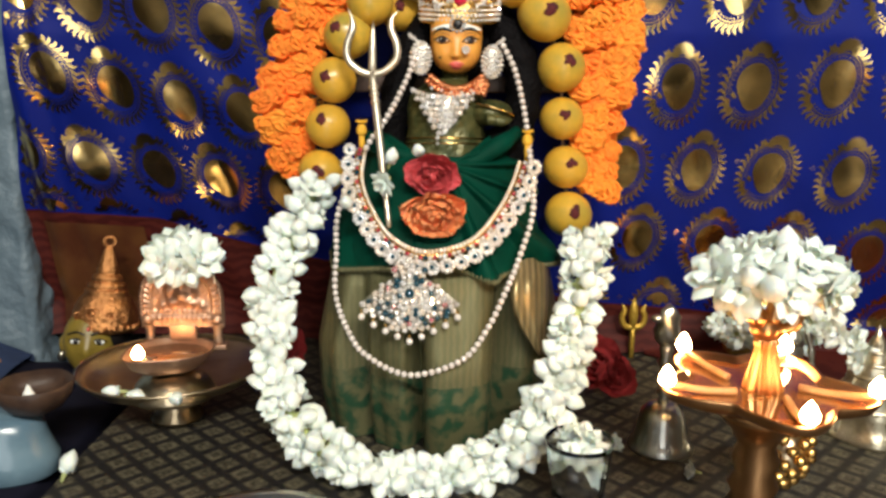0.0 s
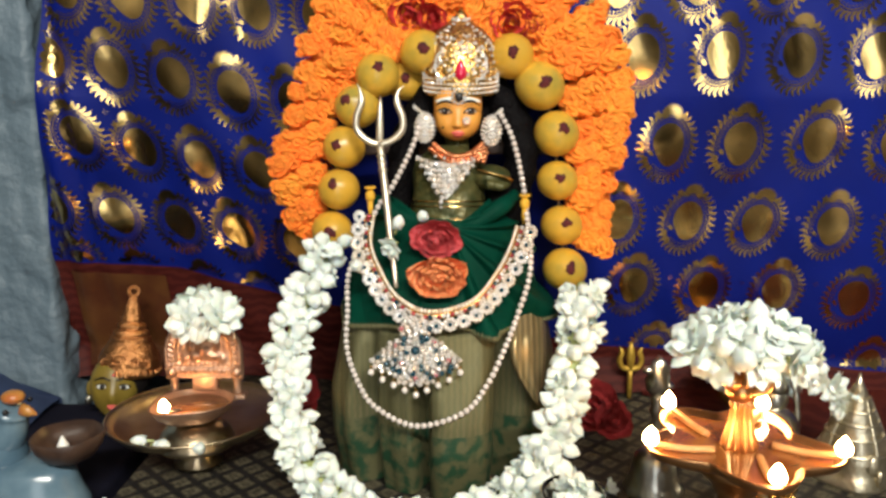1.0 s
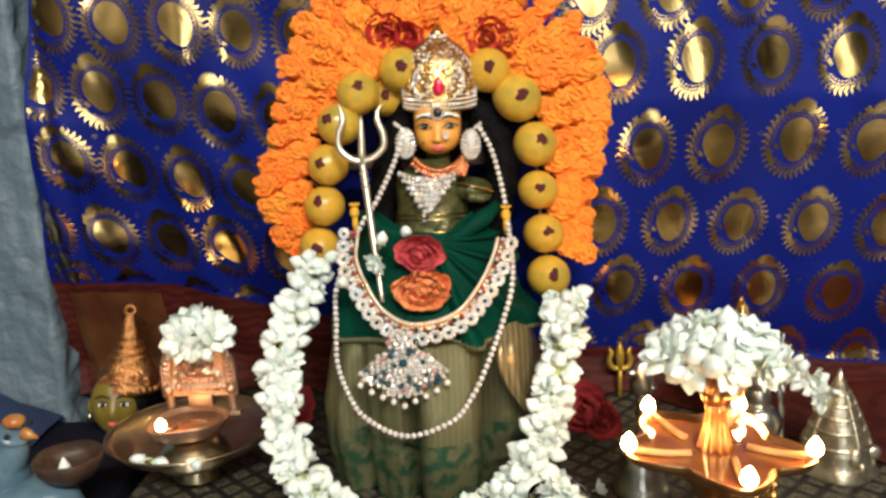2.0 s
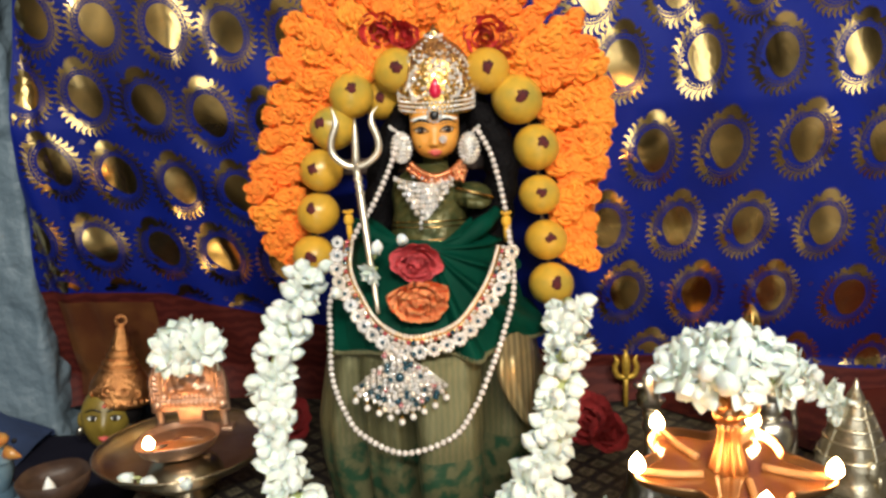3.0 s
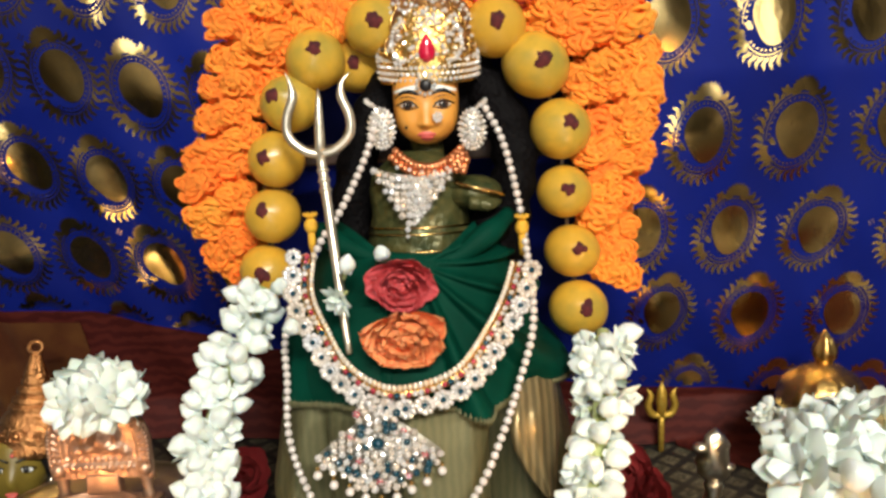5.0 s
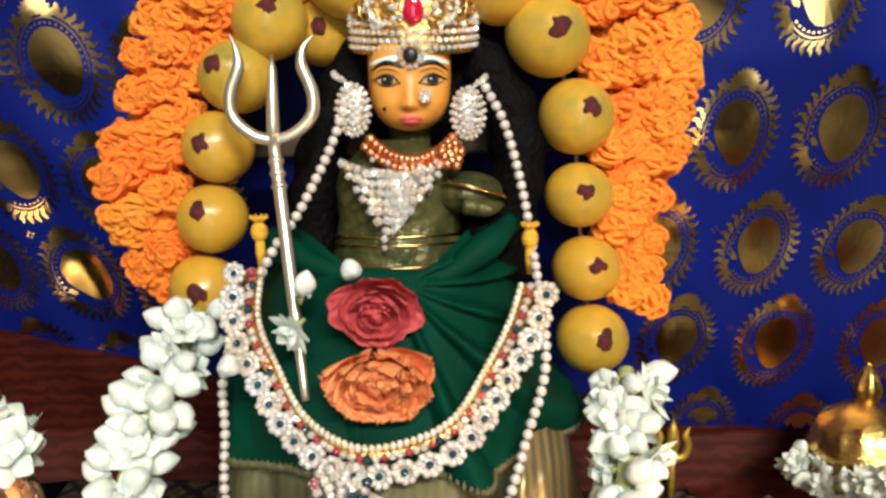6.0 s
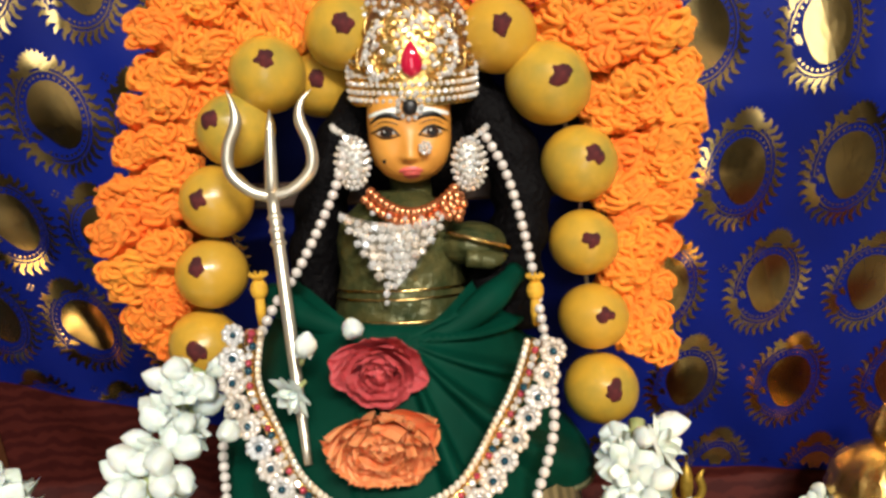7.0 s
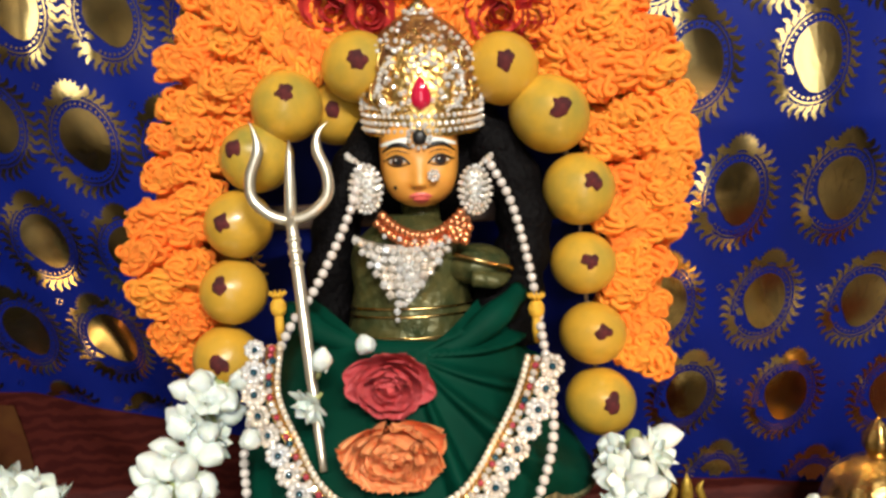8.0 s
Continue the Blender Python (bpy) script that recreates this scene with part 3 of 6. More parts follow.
add_piece((face_shape(), pose(hx, hy, hz)), 0)
for sgn in (-1, 1):
    add_piece(face_patch(sgn * 11.6, 3.5, 4.9, 1.9, 1.4, 0.20, 0.9), 8)
    add_piece(face_patch(sgn * 11.6 + 0.2, 3.6, 3.3, 2.2, 2.0, 1.10, 0.4, 0.5, nu=14), 7)
    add_piece(face_patch(sgn * 11.6 + 0.2, 3.6, 1.9, 1.6, 1.5, 1.60, 0.2, 0.5, nu=10), 3)
    # small white dot: eye highlight painted over the pupil
    add_piece(face_patch(sgn * 11.6 - 0.8, 4.5, 0.5, 0.5, 0.5, 1.9, 0.1, 0.5, nu=6, nv=4), 4)
    add_piece(face_line([(sgn * 4.6, 2.0), (sgn * 8.0, 5.2), (sgn * 12.0, 6.5), (sgn * 16.5, 5.0), (sgn * 19.5, 3.8)], 0.75, 0.5), 3)
    add_piece(face_line([(sgn * 5.2, 2.4), (sgn * 9.0, 1.3), (sgn * 13.5, 1.2), (sgn * 18.0, 3.6)], 0.42, 0.4), 3)
    add_piece(face_line([(sgn * 5.2, 7.6), (sgn * 9.5, 9.2), (sgn * 14.0, 9.2), (sgn * 18.0, 6.8)], 0.30, 0.1), 7)
    add_piece(face_line([(sgn * 4.0, 10.2), (sgn * 8.5, 12.2), (sgn * 14.0, 12.0), (sgn * 19.6, 8.6)], 1.5, -0.1), 3)
    add_piece(face_patch(sgn * 2.3, -15.0, 4.2, 1.6, 1.3, 0.35, 0.5, tilt=-sgn * 0.7), 5)
    add_piece(face_patch(sgn * 2.6, -10.6, 1.0, 0.45, 0.45, 0.1, 0.0, nu=6, nv=4), 7)
    add_piece((grid_bm(lambda u, v: face_at(sgn * (4.0 + 16.4 * u), 14.8 - 2.6 * u * u + 3.4 * (v - 0.5) * (1 - 0.5 * u), 0.35), 16, 4), pose(0, 0, 0)), 4)
add_piece(face_patch(0.3, -17.2, 4.6, 1.3, 2.8, 0.45, 1.0, 0.6), 5)
add_piece(face_patch(-13.2, -10.4, 1.1, 1.1, 1.1, 0.15, 0.3, 0.5, nu=10), 3)
add_piece((lathe([(0.012, 0.90), (0.011, 0.925)], 16), pose(hx - 0.001, 0.690, 0)), 2)
add_piece((lathe([(0.040, 0.835), (0.037, 0.855), (0.033, 0.875), (0.034, 0.892), (0.031, 0.903), (0.020, 0.912), (0.012, 0.917)], 28, 1.0, 0.80), pose(0.010, 0.682, 0)), 2)
add_piece(oval(0.047, 0.673, 0.889, 0.019, 0.019, 0.011), 2)
for bz, br in ((0.866, 0.0352), (0.8615, 0.0358), (0.8500, 0.0378)):
    add_piece((tube([(0.010 + br * math.cos(k * math.pi / 24), 0.682 + 0.8 * br * math.sin(k * math.pi / 24), bz - 0.003 * math.sin(k * math.pi / 24)) for k in range(48)], 0.0007, 6, True), pose(0, 0, 0)), 6)
add_piece((tube(spline([(0.034, 0.658, 0.897), (0.047, 0.652, 0.894), (0.060, 0.656, 0.890), (0.067, 0.668, 0.886)], 14), [0.0012] * 15, 6), pose(0, 0, 0)), 6)
add_piece((tube(spline([(0.044, 0.654, 0.884), (0.056, 0.652, 0.883), (0.065, 0.660, 0.884)], 14), [0.0045] * 8 + [0.004, 0.0036, 0.0032, 0.0028, 0.0022, 0.0015, 0.0005], 8), pose(0, 0, 0)), 2)
add_piece((lathe([(0.05, TABLE), (0.05, 0.70), (0.045, 0.80), (0.036, 0.85)], 20), pose(CX, CY, 0)), 2)
add_piece(oval(hx + 0.002, 0.712, 0.945, 0.036, 0.026, 0.040), 1)
add_piece((tube(spline([(-0.006, 0.705, 0.965), (-0.026, 0.697, 0.93), (-0.036, 0.692, 0.89), (-0.042, 0.690, 0.84)], 24), [0.014 + 0.0012 * math.sin(i * 1.6) for i in range(25)], 14), pose(0, 0, 0)), 1)
add_piece((tube(spline([(0.045, 0.708, 0.972), (0.066, 0.700, 0.945), (0.077, 0.694, 0.91), (0.071, 0.688, 0.875), (0.068, 0.684, 0.84)], 30), [0.016 + 0.0014 * math.sin(i * 1.4) for i in range(31)], 14), pose(0, 0, 0)), 1)
add_piece(oval(0.058, 0.672, 0.866, 0.014, 0.014, 0.013), 1)
idol = part("goddess_statue", join(*pieces, mats=slots), [M_SKIN, M_HAIR, M_BLOUSE, M_BLACK, M_WHITE, M_LIP, M_ZARI, M_IRIS, M_SCLERA])
tagged(idol, "dressed goddess statue with painted yellow face and black hair", "statue")


def pleat(a, z):
    """Pleats of the skirt: fine in front, two deep gaps."""
    d = (a + math.pi / 2 + math.pi) % (2 * math.pi) - math.pi
    low = min(1.0, max(0.0, (0.79 - z) / 0.10))
    fold = 0.070 * math.sin(d * 5.6 + 0.9) + 0.012 * math.sin(d * 17 + 2) + 0.004 * math.sin(d * 41)
    gaps = -0.30 * math.exp(-((d + 0.17) / 0.06) ** 2) - 0.42 * math.exp(-((d - 0.64) / 0.11) ** 2) - 0.22 * math.exp(-((d + 0.72) / 0.08) ** 2)
    return (fold + gaps) * low


def skirt_f(z_top, z_low, grow=0.0):
    def f(u, v):
        a = 2 * math.pi * u
        z = z_top + (z_low - z_top) * v
        rx, ry = girth(z)
        k = 1 + pleat(a, z) + grow - 0.12 * min(1, max(0, (z - 0.764) / 0.012))
        return (CX + rx * k * math.cos(a), CY + ry * k * math.sin(a), z)
    return f


skirt = thing("brocade_skirt", 0, 0, 0, "olive gold tissue skirt with deep pleats and a green floral hem", "skirt")
part("pleats", grid_bm(skirt_f(0.790, 0.680), 260, 36, True), M_SKIRT, skirt)
part("floral_hem", grid_bm(skirt_f(0.680, 0.6165), 260, 14, True), M_HEM, skirt, "green hem woven with gold flowers")



def sash_point(u, v):
    """Loose end of gold cloth at the hip: broad at the waist, drawn in to a rounded tip."""
    a = spline([(0.068, 0, 0.774), (0.062, 0, 0.750), (0.069, 0, 0.725), (0.084, 0, 0.700)], 24)[round(v * 24)]
    b = spline([(0.096, 0, 0.774), (0.097, 0, 0.750), (0.096, 0, 0.725), (0.091, 0, 0.697)], 24)[round(v * 24)]
    p = a + (b - a) * u
    rx, ry = girth(p.z)
    y = CY - ry * math.sqrt(max(0.05, 1 - min(1, abs(p.x - CX) / (rx * 1.06)) ** 2))
    return (p.x, y - 0.002 - (0.002 + 0.010 * math.sin(math.pi * u) ** 0.6) * min(1, v * 5) - 0.0015 * math.sin(u * 16), p.z)


part("hip_sash", grid_bm(sash_point, 20, 24), M_SASH, skirt, "pale gold striped end of cloth at the hip")


def wrap_point(u, v, grow=0.035):
    a = 2 * math.pi * u
    d = (a + math.pi / 2 + math.pi) % (2 * math.pi) - math.pi
    low = 0.768 + 0.008 * math.sin(d * 2.2 + 1.2) - 0.012 * math.exp(-((d - 0.45) / 0.3) ** 2)
    top = 0.872 - 0.020 * math.exp(-((d - 0.05) / 0.6) ** 2)
    z = top + (low - top) * v
    rx, ry = girth(z)
    dx, dz = rx * math.sin(d) - (0.010 - CX), z - 0.850
    reach = math.hypot(dx, dz)
    fan = 0.0
    if d > -0.15 and math.cos(d) > -0.2:
        ang = math.degrees(math.atan2(dz, dx))
        ridge = sum(math.exp(-((ang - c) / w) ** 2) for c, w in ((42, 8), (19, 6), (-2, 5.5), (-22, 6), (-44, 7), (-70, 8)))
        fan = 0.30 * (ridge - 0.62) * min(1, reach / 0.034) * min(1, (d + 0.15) * 4)
    elif d < -0.2:
        fan = 0.045 * math.sin(d * 8 + z * 70) * v
    k = max(1.012, 1 + grow + fan + 0.012 * noise.noise((a * 3, z * 40, 0)))
    return (CX + rx * k * math.cos(a), CY + ry * k * math.sin(a), z)


wrap = thing("green_silk_wrap", 0, 0, 0, "bottle green silk cloth gathered in fanned folds round the statue", "cloth")
part("drape", grid_bm(lambda u, v: wrap_point(u, v), 420, 66, True), M_GREEN, wrap)
roll = spline([(-0.058, 0.664, 0.868), (-0.034, 0.646, 0.858), (0.0, 0.640, 0.848), (0.030, 0.641, 0.850), (0.055, 0.650, 0.864), (0.070, 0.668, 0.873)], 40)
part("waist_roll", tube(roll, [0.0068 + 0.0012 * math.sin(i * 0.45) for i in range(41)], 14), M_GREEN, wrap)
scallops = []
for i in range(150):
    u = 0.5 + 0.5 * i / 150
    p = Vector(wrap_point(u, 0.99, 0.037))
    scallops.append((ball(1, 6, 4, 0.0014, 0.0009, 0.0022), pose(*p)))
    if i % 2:
        scallops.append((ball(1, 5, 4, 0.0006, 0.0006, 0.0036), pose(*p, 0, 0, 0)))
part("scalloped_edging", join(*scallops), M_SKIRT, wrap, "fine gold scalloped edging")

# ---- crown ----
OUT = ((0.0322, 0.0), (0.0328, 0.006), (0.0330, 0.022), (0.0316, 0.036), (0.0280, 0.046), (0.0205, 0.0545), (0.0090, 0.063), (0.0030, 0.071), (0.0010, 0.073))


def crown_r(z):
    for (ra, a), (rb, b) in zip(OUT, OUT[1:]):
        if z <= b:
            return ra + (rb - ra) * max(0, z - a) / (b - a)
    return 0.0008


def crown_at(deg, z, out=0.001):
    a, r = radians(deg - 90), crown_r(z) + out
    return Vector((r * math.cos(a), 0.86 * r * math.sin(a), z - 0.004 * math.cos(radians(deg))))


crown = thing("jewelled_crown", 0.0205, 0.690, 0.9650, "tall gold crown set with white stones and a red ruby", "crown")
# closed shell in the orange and dark that would show through the openwork
bm = lathe([(r, z) for r, z in OUT], 48, 1.0, 0.86)
for v in bm.verts:
    v.co.z -= 0.004 * (-v.co.y / 0.03)
part("crown_cap", bm, M_OPENWORK, crown, "orange brown shell filling the openwork of the crown")
part("gold_panel", grid_bm(lambda u, v: crown_at((2 * u - 1) * (60 - 45 * v), 0.004 + 0.046 * v, 0.0006), 24, 20), M_GOLD, crown, "pierced gold front panel")
part("gold_band", grid_bm(lambda u, v: crown_at((2 * u - 1) * 175, -0.001 + 0.0145 * v, 0.0009), 64, 4), M_GOLD, crown)
part("spire", lathe([(0.006, 0.062), (0.0075, 0.0655), (0.0045, 0.069), (0.0030, 0.072), (0.0010, 0.074)], 16), M_GOLD, crown)
gem = bmesh.new()
bmesh.ops.create_icosphere(gem, subdivisions=1, radius=1)
GEM = part("stone", gem, M_CRYSTAL, crown, "", smooth=False)
GEM.matrix_basis = Matrix.Translation(crown_at(0, 0.0700, 0.001)) @ Matrix.Diagonal((0.0028, 0.0028, 0.0028, 1))


def stone(p, r, parent):
    return again("stone", GEM, parent, Matrix.Translation(p) @ Euler([random.uniform(0, 6) for _ in range(3)]).to_matrix().to_4x4() @ Matrix.Diagonal((r, r, r, 1)))


for k in range(27):
    deg = -84 + 168 * k / 26
    stone(crown_at(deg, 0.002), 0.0016, crown)
    stone(crown_at(deg + 3, 0.0058), 0.0017, crown)
    stone(crown_at(deg * 0.95, 0.0098), 0.0016, crown)
    if abs(deg) > 14:
        stone(crown_at(deg * 0.92 + 3, 0.0140), 0.0015, crown)
for sgn in (-1, 1):
    for k in range(19):
        t = k / 18
        stone(crown_at(sgn * (72 - 50 * t ** 2.2), 0.013 + 0.055 * t, 0.0018), 0.0018, crown)
        if k % 2:
            stone(crown_at(sgn * (63 - 44 * t ** 2.2), 0.013 + 0.051 * t, 0.0012), 0.0016, crown)
    for k in range(13):
        t = k / 12 * math.pi
        stone(crown_at(sgn * (26 + 15 * math.sin(t)), 0.014 + 0.024 * (1 - math.cos(t)) / 2, 0.0016), 0.0019, crown)
    for k in range(8):
        t = k / 7
        stone(crown_at(sgn * (10 + 22 * math.sin(t * 2.4)), 0.018 + 0.026 * t, 0.0024), 0.0018, crown)
for k in range(10):
    stone(crown_at(random.uniform(-12, 12), 0.034 + 0.014 * k / 9, 0.002), 0.0016, crown)
STUD = part("gold_stud", ball(1, 8, 6), M_GOLD, crown)
STUD.matrix_basis = Matrix.Translation(crown_at(8, 0.058)) @ Matrix.Diagonal((0.0016, 0.0016, 0.0016, 1))
for k in range(90):
    deg, zz = random.uniform(-72, 72), random.uniform(0.010, 0.056)
    if abs(deg) > 11 or zz > 0.032:
        s = random.uniform(0.0010, 0.0017)
        again("gold_stud", STUD, crown, Matrix.Translation(crown_at(deg * (1 - 0.45 * zz / 0.06), zz, 0.0010)) @ Matrix.Diagonal((s, s, s, 1)))
for k in range(6):
    stone(crown_at(-60 + 24 * k, 0.0655, 0.0012), 0.0019, crown)
for k in range(90):
    deg, zz = random.uniform(-58, 58), random.uniform(0.012, 0.052)
    if abs(deg) > 11 or zz > 0.032:
        stone(crown_at(deg * (1 - 0.5 * zz / 0.06), zz, 0.0016), random.uniform(0.0012, 0.0018), crown)
for sgn in (-1, 1):
    for d0, z0, size in ((20, 0.016, 1.0), (40, 0.018, 1.1), (16, 0.034, 0.9), (34, 0.036, 0.9), (58, 0.020, 0.9)):
        curl = [crown_at(sgn * (d0 + size * (3 + 9 * t) * math.cos(t * 7)), z0 + size * 0.006 * (0.3 + t) * math.sin(t * 7) + 0.004 * t, 0.0016) for t in [i / 20 for i in range(21)]]
        part("gold_scroll", tube(curl, 0.0009, 6), M_GOLD, crown)
ruby = lathe([(0.0002, -0.0068), (0.0032, -0.0048), (0.0041, -0.002), (0.0032, 0.0025), (0.0012, 0.0062), (0.0002, 0.0075)], 16, 1, 0.6)
inset_at(part("ruby", ruby, M_RUBY, crown, "large red drop-shaped ruby"), *crown_at(0, 0.0215, 0.003)).scale = (1.35, 1.2, 1.25)

# ---- face jewels, earrings ----
tika = thing("forehead_jewel", hx + 0.001, hy - 0.0272, hz + 0.0160, "round black stone ringed with white stones", "jewel")
part("black_stone", ball(1, 14, 10, 0.0040, 0.0022, 0.0040), M_BLACK, tika)
for k in range(11):
    a = 2 * math.pi * k / 11
    stone((0.0058 * math.cos(a), 0.0005, 0.0058 * math.sin(a)), 0.0015, tika)
pin = thing("nose_pin", hx + 0.0076, hy - 0.0285, hz - 0.0042, "round white stone nose pin", "jewel")
for k in range(7):
    a = 2 * math.pi * k / 7
    stone((0.0024 * math.cos(a), 0, 0.0024 * math.sin(a)), 0.0014, pin)
stone((0, -0.0012, 0), 0.0018, pin)
for sgn, ex, ez in ((-1, -0.0115, 0.9375), (1, 0.0475, 0.9345)):
    ear = thing("earring", ex, 0.666, ez, "paisley shaped earring covered in white stones", "earring", "pair of earrings")
    part("setting", ball(1, 16, 10, 0.0082, 0.0022, 0.0122), M_SILVER, ear).location = (0, 0.001, -0.004)
    for ring, n in ((0.0, 1), (0.30, 6), (0.56, 11), (0.80, 16), (1.0, 21)):
        for k in range(n):
            a = 2 * math.pi * k / n + ring
            stone((0.0085 * ring * math.cos(a), -0.0022 + 0.002 * ring, -0.004 + 0.0128 * ring * math.sin(a)), 0.0015, ear)
    for k in range(9):
        t = k / 8
        stone((sgn * (0.001 + 0.0085 * math.sin(t * 2.6)), 0, 0.009 + 0.009 * t - 0.004 * max(0, t - 0.7) * 5), 0.0015, ear)

# ---- necklaces ----
bib = thing("stone_necklace", 0.009, 0.650, 0.893, "short necklace of close-set white stones ending in a point", "necklace")
for row in range(7):
    half = 0.0280 * (1 - row / 6.6) + 0.001
    n = max(1, round(half * 2 / 0.0041))
    for k in range(n):
        t = (k + 0.5) / n * 2 - 1
        x = t * half - 0.0006 * row
        z = 0.008 - 0.0046 * row + 0.006 * (t * half / 0.0265) ** 2
        stone((x + random.uniform(-0.0006, 0.0006), 0.007 * (x / 0.027) ** 2 - 0.0015, z + random.uniform(-0.0008, 0.0008)), random.uniform(0.0021, 0.0030), bib)
part("setting", grid_bm(lambda u, v: ((2 * u - 1) * 0.028 * (1 - v) ** 1.0, 0.001 + 0.007 * ((2 * u - 1) * (1 - v)) ** 2, 0.011 - 0.032 * v + 0.006 * ((2 * u - 1) * (1 - v)) ** 2), 14, 10), M_SILVER, bib)
stone((-0.006, -0.002, -0.024), 0.0022, bib)
stone((-0.006, -0.002, -0.0285), 0.0017, bib)
collar = thing("copper_bead_collar", 0.018, 0.655, 0.911, "copper coloured bead collar with a round cluster", "necklace")
bead = part("bead", ball(0.0028, 10, 7), M_COLLAR, collar)
bead.location = (0, -0.004, -0.006)
for k in range(17):
    t = k / 16 * 2 - 1
    again("bead", bead, collar, pose(0.024 * t, 0.012 * t * t - 0.004, -0.0075 + 0.011 * t * t))
    again("bead", bead, collar, pose(0.021 * t, 0.011 * t * t - 0.003, -0.0025 + 0.010 * t * t))
for k in range(12):
    a = k * 2.4
    r = 0.0018 * math.sqrt(k)
    again("bead", bead, collar, pose(0.020 + r * math.cos(a), -0.001, -0.001 + r * math.sin(a)))
for k in range(6):
    stone((-0.02 + 0.008 * k, -0.006 + 0.004 * abs(k - 2.5) / 2.5, -0.006 + 0.004 * abs(k - 2.5) / 2.5), 0.0016, collar)



def hung(x, z, lift, most):
    """On the dress, but never further back than most: chains hang free there."""
    p = front(x, z, lift)
    p.y = min(p.y, most)
    return p


HAAR = [hung(x, z, 0.022 if x > 0.03 else 0.014, 0.603 if x > 0.03 else 0.611) for x, z in ((-0.0645, 0.862), (-0.0665, 0.835), (-0.058, 0.810), (-0.040, 0.789), (-0.015, 0.7775), (0.012, 0.7785), (0.038, 0.789), (0.060, 0.809), (0.072, 0.832), (0.0785, 0.853))]
haar = thing("long_stone_necklace", 0, 0, 0, "broad necklace of round white stone flowers with red stones between", "necklace")
ring = []
for k in range(9):
    a = 2 * math.pi * k / 9
    ring.append((ball(1, 6, 4, 0.00175, 0.0014, 0.00175), pose(0.0038 * math.cos(a), -0.0008, 0.0038 * math.sin(a))))
FLOWER = part("stone_flower", join(*ring, (ball(1, 10, 6, 0.0046, 0.0012, 0.0046), pose(0, 0.0006, 0)), (ball(1, 8, 5, 0.0016, 0.0016, 0.0016), pose(0, -0.0012, 0)), mats=[0] * 9 + [0, 2]),
              [M_CRYSTAL, M_GOLD, M_EMERALD], haar, "white stone flower")
FLOWER.location = HAAR[0]
red_bm = ball(0.0020, 8, 6)
RED = part("red_stone", red_bm, M_GARNET, haar, "small red stone")
RED.location = HAAR[0] + Vector((0.008, 0, 0))
BLUE = part("blue_stone", ball(0.0020, 8, 6), M_EMERALD, haar, "small dark blue stone")
BLUE.location = HAAR[0] + Vector((0.008, 0, -0.006))
small = part("small_stud", ball(0.00165, 8, 6), M_STUD, haar)
small.location = HAAR[0] + Vector((0.012, 0, 0))
mid = Vector((0.006, 0, 0.862))
band = []
for p0, d0 in even(HAAR, 0.004):
    inward = Vector((mid.x - p0.x, 0, mid.z - p0.z)).normalized()
    band.append(p0 + inward * 0.0070 + Vector((0, 0.0052, 0)))
part("gold_band", tube(band, 0.0030, 8), M_GOLD, haar)
walk_line = even(HAAR, 0.0112)
for k, (p, d) in enumerate(walk_line[1:]):
    again("stone_flower", FLOWER, haar, Matrix.Translation(p) @ Euler((random.uniform(-0.15, 0.15), random.uniform(0, 6), random.uniform(-0.2, 0.2))).to_matrix().to_4x4() @ Matrix.Diagonal((1.2, 1.2, 1.2, 1)))
for k, (p, d) in enumerate(even(HAAR, 0.0040)):
    inward = Vector((mid.x - p.x, 0, mid.z - p.z)).normalized()
    q = p + inward * 0.0072
    q.y = min(front(q.x, q.z, 0.0135).y, p.y + 0.002)
    if k % 9 == 5:
        again("blue_stone", BLUE, haar, Matrix.Translation(q))
    elif k % 3 == 1:
        again("red_stone", RED, haar, Matrix.Translation(q) @ Matrix.Diagonal((0.85, 0.85, 0.85, 1)))
    else:
        stone(q, 0.0020, haar)
for k, (p, d) in enumerate(even(HAAR, 0.0036)):
    inward = Vector((mid.x - p.x, 0, mid.z - p.z)).normalized()
    q = p + inward * 0.0115
    q.y = min(front(q.x, q.z, 0.0135).y, p.y + 0.003)
    again("small_stud", small, haar, Matrix.Translation(q) @ Matrix.Diagonal((1, 1, 1.3, 1)))
for x, z in ((-0.059, 0.875), (0.0765, 0.868)):
    tassel = thing("yellow_tassel", x, 0.645, z, "yellow thread tassel tying the necklace", "tassel")
    tassel.scale = (0.8, 0.8, 0.9)
    part("knot", ball(1, 12, 8, 0.0055, 0.005, 0.006), M_YELLOW, tassel)
    part("cord", lathe([(0.002, -0.02), (0.0032, -0.012), (0.0028, -0.004)], 10), M_YELLOW, tassel)
    for k in range(9):
        a = 2 * math.pi * k / 9
        part("thread", tube([(0, 0, 0.003), (0.003 * math.cos(a), 0.003 * math.sin(a), 0.007), (0.0058 * math.cos(a), 0.0058 * math.sin(a), 0.0088)], 0.0011, 5), M_YELLOW, tassel)

pend = thing("fan_pendant", -0.0165, 0.5745, 0.757, "fan shaped white stone pendant with teal centre and pearl drops", "pendant", rx=-4)


def fan_half(z):
    """Half width of the pendant at a height."""
    if z > 0.012:
        return 0.010 + 0.004 * math.sin((z - 0.012) * 220)
    if z > -0.010:
        return 0.011 + 0.029 * ((0.012 - z) / 0.022) ** 0.9
    return 0.040 * max(0.0, 1 - (-0.010 - z) / 0.021) ** 0.7


